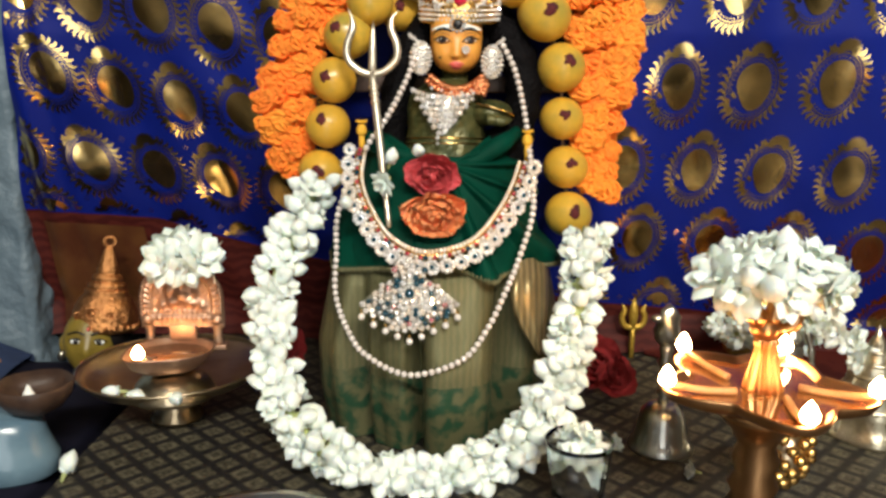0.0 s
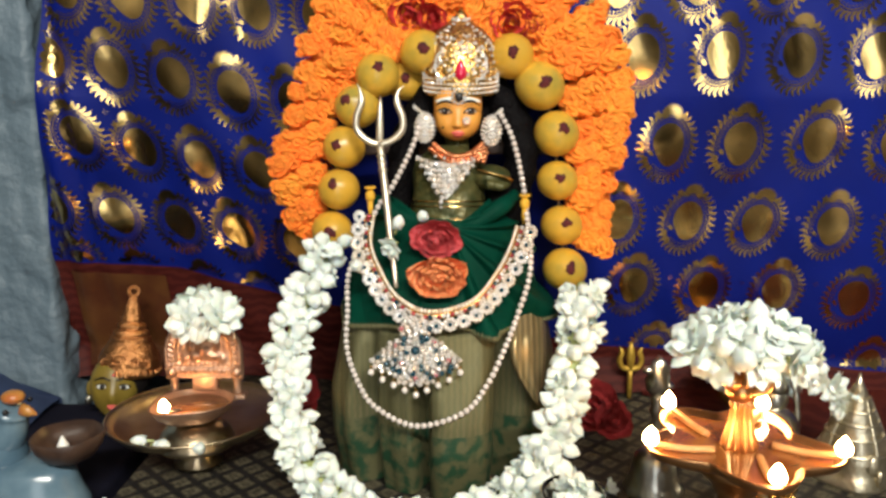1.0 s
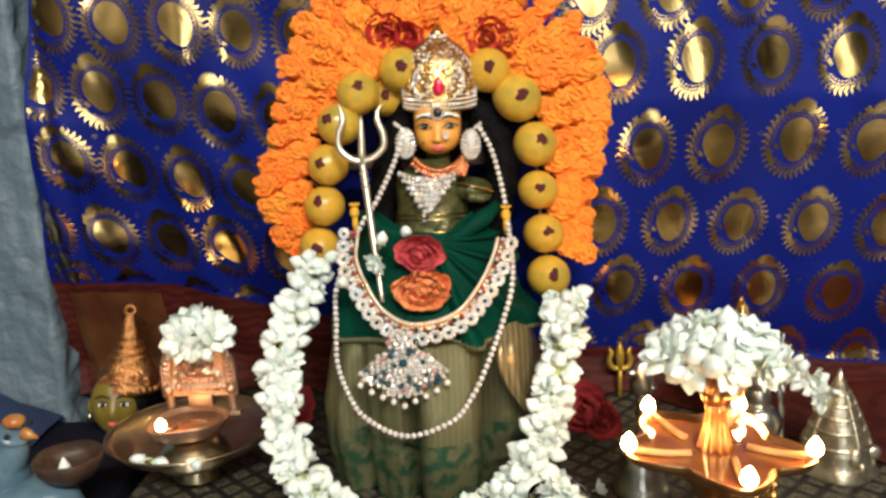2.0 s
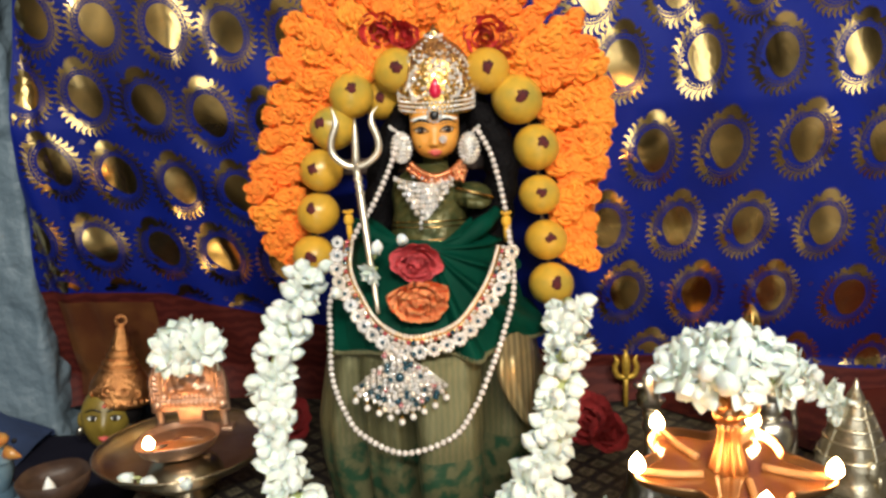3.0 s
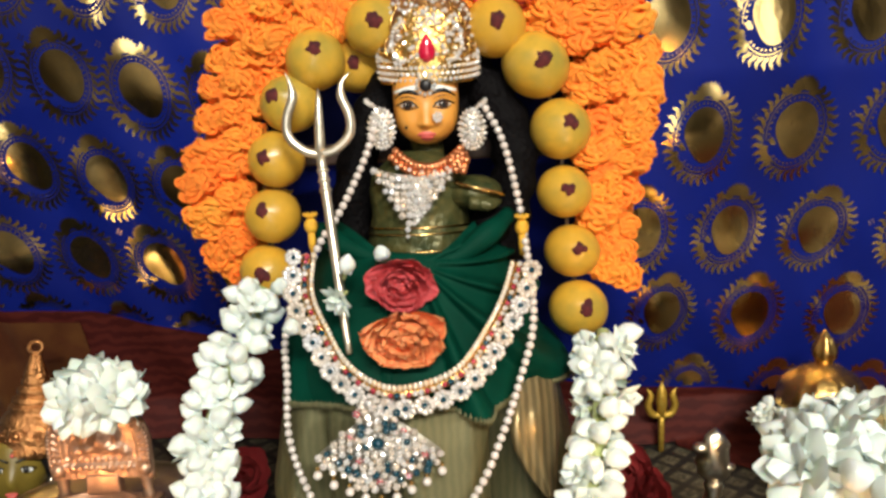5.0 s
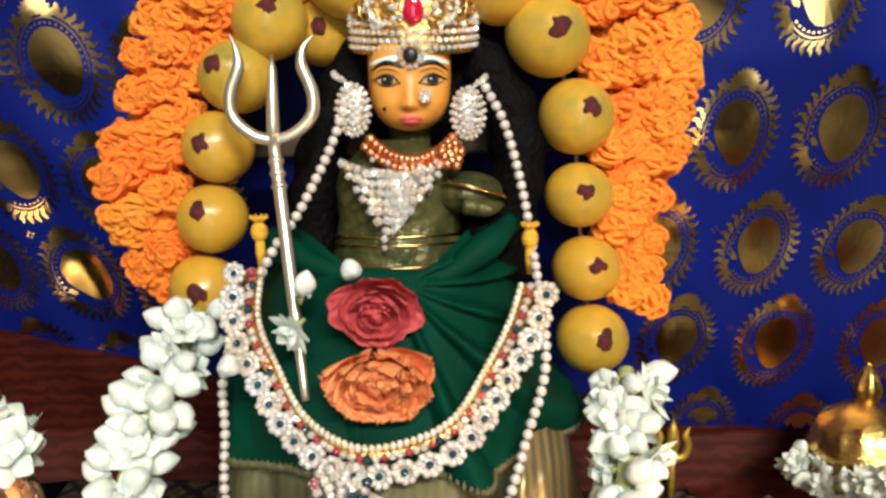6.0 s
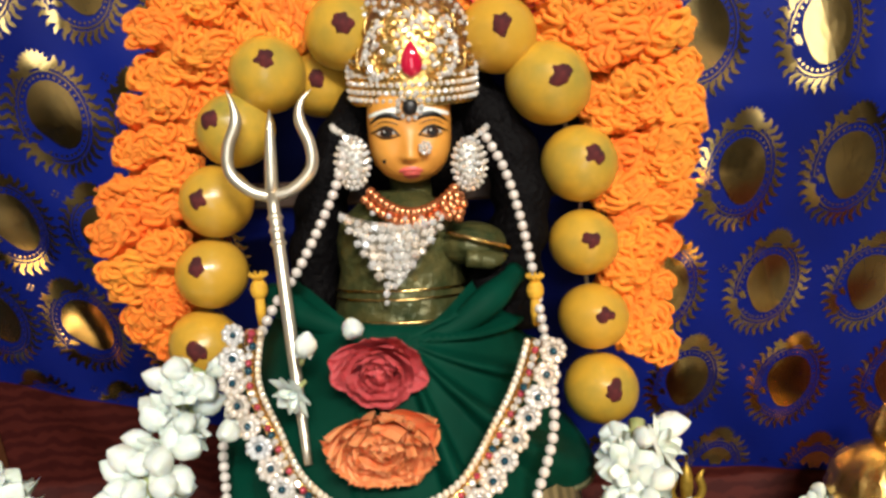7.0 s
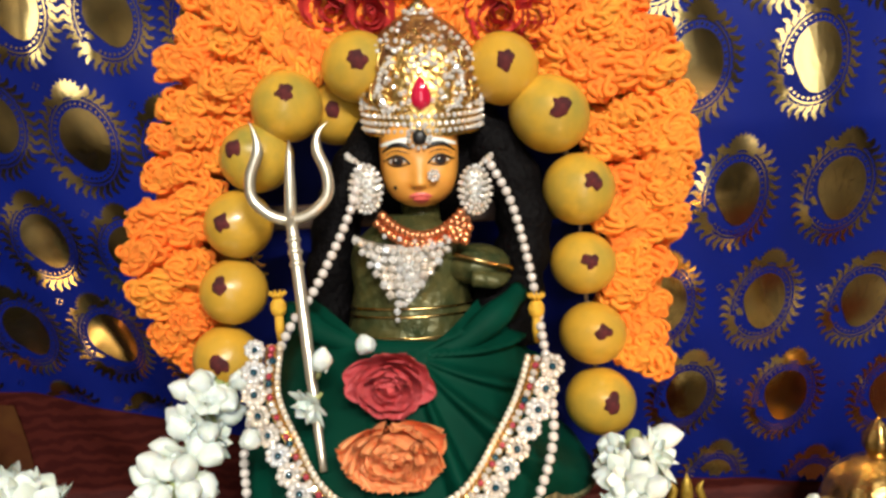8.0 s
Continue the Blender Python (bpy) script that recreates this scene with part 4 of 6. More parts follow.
part("setting", grid_bm(lambda u, v: ((2 * u - 1) * (fan_half(-0.029 + 0.055 * v) - 0.001), 0.002 + 0.004 * (2 * u - 1) ** 2, -0.029 + 0.055 * v), 18, 18), M_SILVER, pend)
z = 0.024
while z > -0.031:
    h = fan_half(z)
    n = max(1, int(2 * h / 0.0046))
    for k in range(n):
        x = ((k + 0.5) / n * 2 - 1) * h
        if x * x + z * z > 0.0062 ** 2:
            colour = random.random()
            o = stone((x, -0.001 + 0.004 * (x / 0.037) ** 2 + random.uniform(-0.0008, 0.0005), z + 0.002 * math.cos(x * 300)), random.uniform(0.0020, 0.0029), pend)
            if colour > 0.86:
                again("blue_stone", BLUE, pend, o.matrix_basis @ Matrix.Diagonal((500, 500, 500, 1)))
            if colour < 0.07:
                again("red_stone", RED, pend, o.matrix_basis @ Matrix.Diagonal((450, 450, 450, 1)))
    z -= 0.0041
for k in range(10):
    a = 2 * math.pi * k / 10
    stone((0.0052 * math.cos(a), -0.0022, 0.0052 * math.sin(a)), 0.0015, pend)
part("teal_stone", ball(1, 14, 10, 0.0036, 0.002, 0.0036), M_EMERALD, pend, "round teal stone").location = (0, -0.0022, 0)
for k in range(9):
    x = -0.0365 + 0.073 * k / 8
    z = -0.013 - 0.019 * (1 - abs(k - 4) / 4.0) ** 0.8
    part("pearl_drop", join((ball(0.0028, 10, 7), pose(0, 0, -0.0052)), (ball(0.0013, 8, 5), pose(0, 0, -0.001)), mats=[0, 1]), [M_PEARL, M_GOLD], pend).location = (x, -0.001, z)

PEARLS = [Vector(p) for p in ((-0.0145, 0.668, 0.943), (-0.022, 0.660, 0.918), (-0.0385, 0.645, 0.885), (-0.054, 0.635, 0.862))]
PEARLS += [hung(x, z, 0.022 if x > 0.03 else 0.013, 0.608 if x > 0.03 else 0.628) for x, z in ((-0.0762, 0.8125), (-0.0793, 0.7757), (-0.0792, 0.7424), (-0.0661, 0.7177), (-0.0508, 0.7035), (-0.0169, 0.6931), (0.0224, 0.7048), (0.0417, 0.7296), (0.0567, 0.7574), (0.0687, 0.7815), (0.0788, 0.8177))]
PEARLS += [Vector(p) for p in ((0.078, 0.645, 0.862), (0.0735, 0.657, 0.895), (0.066, 0.664, 0.925), (0.0565, 0.668, 0.944))]
pearls = thing("pearl_string", 0, 0, 0, "long string of cream pearls hung from the ears to the skirt", "necklace")
line = even(PEARLS, 0.0054)
PEARL = part("pearl", ball(0.0026, 12, 8), M_PEARL, pearls)
PEARL.location = line[0][0]
for p, d in line[1:]:
    again("pearl", PEARL, pearls, Matrix.Translation(p))

# ---- trident of the statue ----
trident = thing("silver_trident", -0.0505, 0.652, 0.9215, "pale metal trident leaning on the statue", "trident")
foot = Vector((-0.0335, 0.600, 0.803)) - Vector((-0.0505, 0.652, 0.9215))
n = 18
part("shaft", tube([foot * (i / n) for i in range(n + 1)], [0.0030 - 0.0012 * max(0, i / n - 0.6) / 0.4 for i in range(n + 1)], 12), M_STEEL, trident)
for t in (0.10, 0.15, 0.20):
    part("ring", tube([foot * (t - 0.012), foot * t, foot * (t + 0.012)], [0.0032, 0.0041, 0.0032], 12), M_STEEL, trident)
mid_r = [0.0034, 0.0032, 0.0030, 0.0026, 0.0018, 0.0003]
part("middle_prong", tube(spline([(0, 0, -0.004), (0.0005, 0.002, 0.02), (0.001, 0.004, 0.040)], 5), mid_r, 10), M_STEEL, trident)
for sgn, tipx, tipz in ((-1, -0.0195, 0.0510), (1, 0.0220, 0.0490)):
    curve = spline([(0, 0, -0.002), (sgn * 0.010, 0.000, 0.0010), (sgn * 0.0195, 0.001, 0.010), (sgn * 0.0200, 0.002, 0.022), (sgn * 0.0155, 0.003, 0.034), (sgn * 0.0165, 0.004, 0.043), (tipx, 0.005, tipz)], 30)
    part("side_prong", tube(curve, [0.0030 if i < 20 else 0.0030 * (30.3 - i) / 10.3 for i in range(31)], 10), M_STEEL, trident)

# ---- flowers ----


def petal(length, width, cup, curl, nu=5, nv=6, tip=0.6, frill=0.0):
    """One cupped petal growing along +z from the origin, hollow side to -y."""
    def f(u, v):
        s = 2 * u - 1
        w = width * math.sin(math.pi * min(0.985, 0.10 + 0.88 * v)) ** tip
        wave = frill * v * v * math.sin(s * 7 + 1)
        return (s * w, cup * (s * s - 1) * math.sin(math.pi * v) + curl * v * v + wave, length * v + 0.6 * wave * math.cos(s * 5))
    return grid_bm(f, nu, nv)


def rosette(name, m, radius, layers, seed, material, label, category, group="", frill=0.0, spread=70):
    """A full double flower facing -y, each petal a part."""
    rng = random.Random(seed)
    ob = thing(name, 0, 0, 0, label, category, group)
    ob.matrix_basis = m
    shared = None
    for k in range(layers):
        t = (k + 0.5) / layers
        tilt = 14 + spread * t
        n = 4 + round(5 * t)
        for j in range(n):
            a = 360 * j / n + k * 40 + rng.uniform(-12, 12)
            size = radius * (0.45 + 0.55 * t) * rng.uniform(0.85, 1.1)
            pm = pose(0, 0, 0, 90, 0, 0) @ pose(0, 0, 0, 0, 0, a) @ pose(0, -radius * 0.12 * t, radius * 0.06 * (1 - t), tilt + rng.uniform(-10, 10), rng.uniform(-10, 10), 0) @ Matrix.Diagonal((size, size, size, 1))
            if shared is None:
                shared = part("petal", petal(1.0, 0.55, 0.22, 0.25, 5 if not frill else 12, 6 if not frill else 8, 0.6, frill), material, ob)
                shared.matrix_basis = pm
            else:
                again("petal", shared, ob, pm)
    return ob


def bud_bm(open_by, seed):
    """A jasmine flower along +z: short green tube, then petals, closed or open."""
    rng = random.Random(seed)
    out, idx = [], []
    out.append((lathe([(0.0012, -0.007), (0.0016, -0.003), (0.0022, 0.0)], 6), pose(0, 0, 0)))
    idx.append(1)
    if open_by < 0.3:
        body = lathe([(0.0018, -0.001), (0.0050, 0.003), (0.0060, 0.0068), (0.0050, 0.0105), (0.0026, 0.0135), (0.0004, 0.0155)], 12, ripple=lambda a, z: 0.10 * math.sin(3 * a + z * 260))
        out.append((body, pose(0, 0, 0)))
        idx.append(0)
    n = 3 if open_by < 0.3 else 7
    for j in range(n):
        a = 360 * j / n + rng.uniform(-15, 15)
        tilt = (4 if open_by < 0.3 else 25 + 45 * open_by) + rng.uniform(-8, 8)
        out.append((petal(0.0142, 0.0044 if open_by < 0.3 else 0.0054, 0.0016, 0.002 * (open_by > 0.3), 4, 6, 1.0 if open_by < 0.3 else 0.8), pose(0, 0, 0, 0, 0, a) @ pose(0, 0.0046 if open_by < 0.3 else 0.001, 0, -tilt if open_by > 0.3 else 10, 0, 0)))
        idx.append(0)
    if open_by > 0.3:
        for j in range(5):
            out.append((petal(0.0115, 0.0046, 0.0020, 0.001, 4, 6, 0.8), pose(0, 0, 0, 0, 0, 72 * j + 20) @ pose(0, 0.0006, 0.001, -18 - 12 * open_by, 0, 0)))
            idx.append(0)
    return join(*out, mats=idx)


BUDS = []


def bud_mesh(k):
    if len(BUDS) <= k:
        for j, o in enumerate((0.0, 0.0, 0.15, 0.45, 0.9)):
            ob = part("jasmine_flower", bud_bm(o, 11 + j), [M_JASMINE, M_STEM])
            BUDS.append(ob.data)
            bpy.data.objects.remove(ob)
    return BUDS[k]


def blossom(parent, p, aim, k, size=1.0):
    ob = new("jasmine_flower", bud_mesh(k))
    ob.parent = parent
    q = Vector(aim).to_track_quat("Z", "Y") @ Euler((0, 0, random.uniform(0, 6.28))).to_quaternion()
    ob.matrix_basis = Matrix.LocRotScale(Vector(p), q, (size, size, size))


GARLAND = [(-0.098, 0.660, 0.832), (-0.107, 0.646, 0.808), (-0.118, 0.630, 0.780), (-0.128, 0.614, 0.750), (-0.127, 0.596, 0.710), (-0.117, 0.577, 0.672), (-0.086, 0.552, 0.642), (-0.035, 0.536, 0.630),
           (0.025, 0.536, 0.630), (0.074, 0.552, 0.652), (0.101, 0.574, 0.692), (0.114, 0.597, 0.735), (0.124, 0.628, 0.768), (0.130, 0.655, 0.793)]
jas = thing("jasmine_garland", 0, 0, 0, "thick white jasmine garland laid in a U round the statue's feet", "garland")
part("string", tube(spline(GARLAND, 80), 0.0045, 8), M_STEM, jas)
count = 0
for p, d in even(GARLAND, 0.0024):
    a = count * 2.4 + random.uniform(-0.5, 0.5)
    side_v = d.cross(Vector((0, 1, 0))).normalized()
    up_v = d.cross(side_v).normalized()
    r = side_v * math.cos(a) + up_v * math.sin(a)
    if r.y > 0.75:
        r.y = -r.y
    q = p + r * random.uniform(0.005, 0.0095)
    if q.z < TABLE + 0.009:
        q.z, r.z = TABLE + 0.010, abs(r.z)
    blossom(jas, q, r + d * random.uniform(-0.9, 0.5) + Vector((0, -0.25, 0.1)), random.choice((0, 0, 1, 1, 2, 2, 3, 4)), random.uniform(0.9, 1.18))
    count += 1


def bunch(name, x, y, z, rx, ry, rz, n, label, kinds, lowest=-0.3, group="", big=1.0):
    """A tied bunch of jasmine, an uneven dome of blossoms."""
    ob = thing(name, x, y, z, label, "flowers", group)
    for k in range(n):
        t = (k + 0.5) / n
        zz = 1 - (1 - lowest) * t
        a = k * 2.39996
        s = math.sqrt(max(0, 1 - zz * zz))
        v = Vector((s * math.cos(a), s * math.sin(a), zz))
        f = random.uniform(0.5, 0.8)
        blossom(ob, (v.x * rx * f, v.y * ry * f, v.z * rz * f), (v.x + random.uniform(-0.3, 0.3), v.y, v.z + random.uniform(-0.1, 0.3)), random.choice(kinds), big * random.uniform(0.9, 1.25))
    return ob


# ---- looped orange garland ----
def tuft_bm(seed):
    """A bundle of soft yarn loops wound round its length, with looser loops at the ends."""
    rng = random.Random(seed)
    out = []
    slant = rng.choice((-1, 1)) * rng.uniform(0.10, 0.30)
    for k in range(58):
        xs, mid_a, span = rng.uniform(-0.95, 0.95), rng.uniform(-1.1, 1.1), rng.uniform(0.7, 1.3)
        puff, lean, thick = rng.uniform(0.86, 1.14), slant + rng.uniform(-0.38, 0.38), rng.uniform(0.0013, 0.0018)
        pts = []
        for i in range(9):
            a = mid_a + span * (i / 4 - 1)
            xx = max(-1.08, min(1.08, xs + lean * (a - mid_a)))
            r = max(0.25, 1 - xx * xx) ** 0.32 * puff * (1 - 0.16 * (i / 4 - 1) ** 2)
            pts.append((0.0152 * xx + 0.0012 * math.sin(k * 3 + i), -0.0122 * r * math.cos(a), 0.0104 * r * math.sin(a)))
        out.append((tube(pts, [thick * (0.75 if i in (0, 8) else 1.0) for i in range(9)], 6), pose(0, 0, 0)))
    for k in range(30):
        side = rng.choice((-1, 1))
        far = rng.uniform(0.1, 1)
        c = Vector((side * 0.0145 * far, -0.0118 * math.sqrt(1.12 - far * far) - 0.001, rng.uniform(-0.0065, 0.0065)))
        rot = Euler((1.57 + rng.uniform(-0.6, 0.6), rng.uniform(-0.9, 0.9), rng.uniform(-0.5, 0.5))).to_matrix()
        major, squash, minor = rng.uniform(0.0042, 0.0062), rng.uniform(0.42, 0.62), rng.uniform(0.0013, 0.0017)
        loop = [c + rot @ Vector((major * math.cos(t), major * squash * math.sin(t), major * 0.2 * math.sin(2 * t))) for t in [2 * math.pi * i / 13 for i in range(13)]]
        out.append((tube(loop, minor, 6, True), pose(0, 0, 0)))
    out.append((ball(1, 14, 10, 0.0145, 0.0106, 0.0090), pose(0, 0, 0)))
    return join(*out)


mari = thing("orange_garland", 0.012, 0.72, 0.93, "thick orange garland of looped petals arching behind the statue", "garland")
TUFTS = [part("tuft", tuft_bm(50 + k), M_MARI, mari) for k in range(6)]
OUTER = [(-0.124, 0.826), (-0.149, 0.861), (-0.149, 0.911), (-0.133, 0.976), (-0.110, 1.034), (-0.071, 1.085), (0.015, 1.105), (0.101, 1.080), (0.156, 1.025), (0.173, 0.967), (0.171, 0.924), (0.163, 0.875), (0.160, 0.817)]
INNER = [(-0.115, 0.835), (-0.122, 0.870), (-0.113, 0.927), (-0.078, 0.985), (-0.045, 1.005), (-0.01, 1.012), (0.020, 1.015), (0.050, 1.012), (0.085, 1.000), (0.124, 0.960), (0.134, 0.898), (0.134, 0.865), (0.134, 0.828)]
outer, inner = spline([(x, 0, z) for x, z in OUTER], 34), spline([(x, 0, z) for x, z in INNER], 34)
used = 0
for i in range(35):
    a, b = inner[i].lerp(Vector((0.012, 0, 0.90)), 0.06), outer[i]
    width = (b - a).length
    n = max(1, round(width / 0.021))
    ang = math.degrees(math.atan2((b - a).z, (b - a).x))
    for j in range(n):
        t = (j + 0.5) / n if n > 1 else 0.5
        p = a + (b - a) * t + Vector((random.uniform(-0.003, 0.003), 0, random.uniform(-0.003, 0.003)))
        m = pose(p.x - 0.012, random.uniform(-0.012, 0.0) - 0.006 * math.sin(math.pi * t), p.z - 0.93, random.uniform(-15, 15), -ang + random.uniform(-13, 13) + random.choice((0, 180)), random.uniform(-12, 12))
        s = random.uniform(0.85, 1.1)
        m = m @ Matrix.Diagonal((s * min(1.15, width / n / 0.024 + 0.12), s, s * 1.05, 1))
        if used < 6:
            TUFTS[used].matrix_basis = m
        else:
            again("tuft", random.choice(TUFTS), mari, m)
        used += 1
part("backing_frame", tube(spline([((a.x + b.x) / 2 - 0.012, 0.008, (a.z + b.z) / 2 - 0.93) for a, b in zip(inner[::3], outer[::3])], 60), 0.018, 10), M_MARI, mari)
stand = thing("garland_stand", 0.012, 0.735, TABLE, "thin dark wooden stand behind the statue carrying the garlands", "stand")
part("post", box(-0.012, 0, 0.0, 0.012, 0.012, 0.42, 0.002), M_WOOD, stand)
part("cross_bar", box(-0.14, 0.0, 0.29, 0.14, 0.012, 0.305, 0.002), M_WOOD, stand)
for k, (x, y, z, r) in enumerate(((-0.026, 0.698, 1.035, 0.020), (-0.006, 0.696, 1.030, 0.015), (0.066, 0.698, 1.026, 0.020), (0.086, 0.698, 1.022, 0.016))):
    rosette("rose", pose(x, y, z, random.uniform(-20, 20), 0, random.uniform(-25, 25)), r, 4, 70 + k, M_ROSE, "red rose tucked into the orange garland", "flower", "roses in the garland")

# ---- lime garland ----
lime_garland = thing("lime_garland", 0.012, 0.69, 0.90, "garland of yellow green limes each dabbed with dark kumkum", "garland")


def lime_bm():
    bm = ball(1, 28, 20, 0.0205, 0.0205, 0.0195)
    for v in bm.verts:
        k = (v.co.normalized().dot(Vector((0, -1, 0))) - 0.93) / 0.07
        if k > 0:
            v.co.y -= 0.0016 * k * k
    return bm


def kumkum_bm(seed):
    n = 22
    edge = [0.0052 * (1 + 0.55 * noise.noise((math.cos(2 * math.pi * i / n) * 1.6, math.sin(2 * math.pi * i / n) * 1.6, seed * 3.1))) for i in range(n)]
    verts, faces = [], []
    for s in (1.0, 0.85, 0.45):
        for i in range(n):
            a = 2 * math.pi * i / n
            x, z = edge[i] * s * math.cos(a), edge[i] * s * math.sin(a)
            rr = math.hypot(x, z)
            y = -math.sqrt(0.0205 ** 2 - rr * rr) - (0.0016 * max(0, 1 - rr / 0.0075) ** 2) - (0.0 if s == 1 else 0.0009)
            verts.append((x, y, z))
    verts.append((0, -0.0232, 0))
    for j in range(2):
        for i in range(n):
            faces.append((j * n + i, j * n + (i + 1) % n, (j + 1) * n + (i + 1) % n, (j + 1) * n + i))
    faces += [(2 * n + i, 2 * n + (i + 1) % n, 3 * n) for i in range(n)]
    return bm_from(verts, faces)


LIMES = ((0.066, 0.996, 1.02, 0), (0.092, 0.970, 1.12, 0), (0.108, 0.927, 1.05, 6), (0.110, 0.884, 0.95, 4), (0.115, 0.842, 0.98, 4), (0.119, 0.800, 1.02, -4),
         (0.020, 1.000, 0.95, 0), (-0.014, 1.000, 0.98, 0), (-0.030, 0.976, 0.95, 8), (-0.055, 0.980, 1.0, 0), (-0.074, 0.952, 1.02, -16), (-0.087, 0.915, 0.98, -14), (-0.093, 0.876, 0.95, -8), (-0.100, 0.836, 0.98, -10))
first = None
for k, (x, z, s, turn) in enumerate(LIMES):
    y = -0.002 if k not in (8,) else 0.02
    m = pose(x - 0.012, y, z - 0.90, -14 + random.uniform(-8, 8), random.uniform(-40, 40), turn + random.uniform(-6, 6)) @ Matrix.Diagonal((s * random.uniform(0.96, 1.04), s, s * random.uniform(0.95, 1.04), 1))
    if first is None:
        first = part("lime", lime_bm(), M_LIME, lime_garland)
        lime = first
        lime.matrix_basis = m
    else:
        lime = again("lime", first, lime_garland, m)
    part("kumkum_dab", kumkum_bm(k + 1), M_KUMKUM, lime, "dark red kumkum dab")
part("string", tube(spline([(x - 0.012, 0.004, z - 0.90) for x, z, s, t in LIMES[5::-1] + LIMES[6:]], 80), 0.0012, 6), M_WICK, lime_garland)

# ---- flowers on the lap ----
rosette("pink_flower", pose(0.0, 0.610, 0.8435, 8, 3, 0) @ Matrix.Diagonal((0.95, 0.9, 0.80, 1)), 0.0215, 6, 5, M_PINK, "coral pink full flower laid on the green wrap", "flower", "", 0.05, 76)
rosette("orange_rose", pose(0.001, 0.594, 0.8155, 6, 4, 0) @ Matrix.Diagonal((1.02, 0.95, 0.80, 1)), 0.0235, 9, 9, M_SALMON, "salmon orange ruffled rose laid on the green wrap", "flower", "", 0.11, 66)
for x, y, z, aim, k in ((-0.013, 0.618, 0.861, (0.3, -1, 0.1), 2), (-0.033, 0.604, 0.853, (0.3, -0.4, 1), 1), (-0.036, 0.598, 0.839, (-0.8, -0.8, -0.6), 4), (-0.066, 0.600, 0.822, (0, -1, 0.2), 0)):
    o = thing("loose_jasmine", x, y, z, "single white jasmine flower caught on the wrap", "flower", "loose jasmine flowers")
    blossom(o, (0, 0, 0), aim, k, 0.85)

# ---- lamp with arched back plate on a footed dish ----
dish = thing("footed_brass_dish", -0.232, 0.662, TABLE, "round brass dish on a short foot holding a small lamp", "dish")
part("bowl", lathe([(0.022, 0.0), (0.023, 0.003), (0.017, 0.010), (0.016, 0.026), (0.022, 0.034), (0.055, 0.038), (0.072, 0.042), (0.079, 0.050), (0.081, 0.0515), (0.080, 0.0525), (0.071, 0.0455), (0.054, 0.0415), (0.020, 0.0405), (0.001, 0.040)], 72), M_BRASS, dish)
part("rim_bead", tube([(0.0805 * math.cos(a * math.pi / 36), 0.0805 * math.sin(a * math.pi / 36), 0.052) for a in range(72)], 0.0013, 6, True), M_BRASS, dish)
cup = part("upturned_cup", lathe([(0.034, 0.0), (0.0335, 0.004), (0.030, 0.012), (0.023, 0.019), (0.012, 0.023), (0.001, 0.0245)], 40), M_BRASS)
cup.matrix_basis = pose(-0.216, 0.616, TABLE + 0.0415)
tagged(cup, "domed brass cup turned over in the dish", "cup")
kam = thing("arched_copper_lamp", -0.214, 0.610, TABLE + 0.066, "copper oil lamp with an embossed arched back plate", "oil lamp")


def diya(u, v):
    a = 2 * math.pi * u
    spout = max(0.0, math.cos(a - radians(236))) ** 10
    r = 0.034 + 0.010 * spout
    k = (0.35, 0.62, 0.85, 1.0, 1.03, 0.96, 0.90, 0.05)[min(7, round(v * 7))]
    z = (0.0, 0.002, 0.008, 0.017, 0.0185, 0.0175, 0.0115, 0.0105)[min(7, round(v * 7))]
    return (r * k * math.cos(a), 0.86 * r * k * math.sin(a), z)


part("oil_bowl", grid_bm(diya, 56, 7, True), M_COPPER, kam)
part("oil", lathe([(0.030, 0.0128), (0.030, 0.0134), (0.001, 0.0136)], 40, 1, 0.86), M_OIL, kam)
part("wick", tube([(-0.008, -0.012, 0.014), (-0.013, -0.023, 0.0165), (-0.0155, -0.029, 0.0195)], 0.0014, 6), M_WICK, kam)
flame("flame", kam, -0.0155, -0.029, 0.019, 0.016, 0.0046)


def arch_half(z):
    """Half width of the back plate at a height over its feet."""
    return 0.0335 if z < 0.040 else 0.0335 * math.sqrt(max(0.0, 1 - ((z - 0.040) / 0.032) ** 2))


def back_plate(sign):
    """Embossed plate: raised border, sunk arch, a plain seated form over a beaded plinth."""
    def f(u, v):
        z = 0.016 + 0.056 * v
        h = arch_half(z)
        x = (2 * u - 1) * h
        out = math.hypot(x / 0.0335, max(0.0, z - 0.040) / 0.032)
        sunk = -0.0026 * min(1, max(0, (0.78 - out) / 0.06)) if z > 0.026 else 0.0
        form = sum(k * math.exp(-((x - cx) / w) ** 2 - ((z - cz) / t) ** 2) for cx, cz, w, t, k in ((0, 0.043, 0.0060, 0.0060, 0.0048), (0, 0.0535, 0.0038, 0.0040, 0.0044), (-0.008, 0.037, 0.0050, 0.0030, 0.0040), (0.008, 0.037, 0.0050, 0.0030, 0.0040),
                   (-0.0115, 0.046, 0.0022, 0.0045, 0.0030), (0.0115, 0.046, 0.0022, 0.0045, 0.0030), (0, 0.060, 0.0030, 0.0030, 0.0030), (-0.017, 0.034, 0.0030, 0.0040, 0.0025), (0.017, 0.034, 0.0030, 0.0040, 0.0025)))
        rows = 0.0007 * (1 + math.sin(x * 1500)) * math.exp(-((z - 0.0285) / 0.0012) ** 2) + 0.0007 * (1 + math.sin(x * 1500)) * math.exp(-((z - 0.0235) / 0.0012) ** 2)
        notch = 0.0007 * math.sin(math.atan2(z - 0.03, x) * 46) * (1 if out > 0.84 and z > 0.03 else 0)
        return (x, sign * 0.0030 - (sunk + form + rows + notch + 0.0005 * noise.noise((x * 400, z * 400, 0)) if sign < 0 else 0), z)
    return f


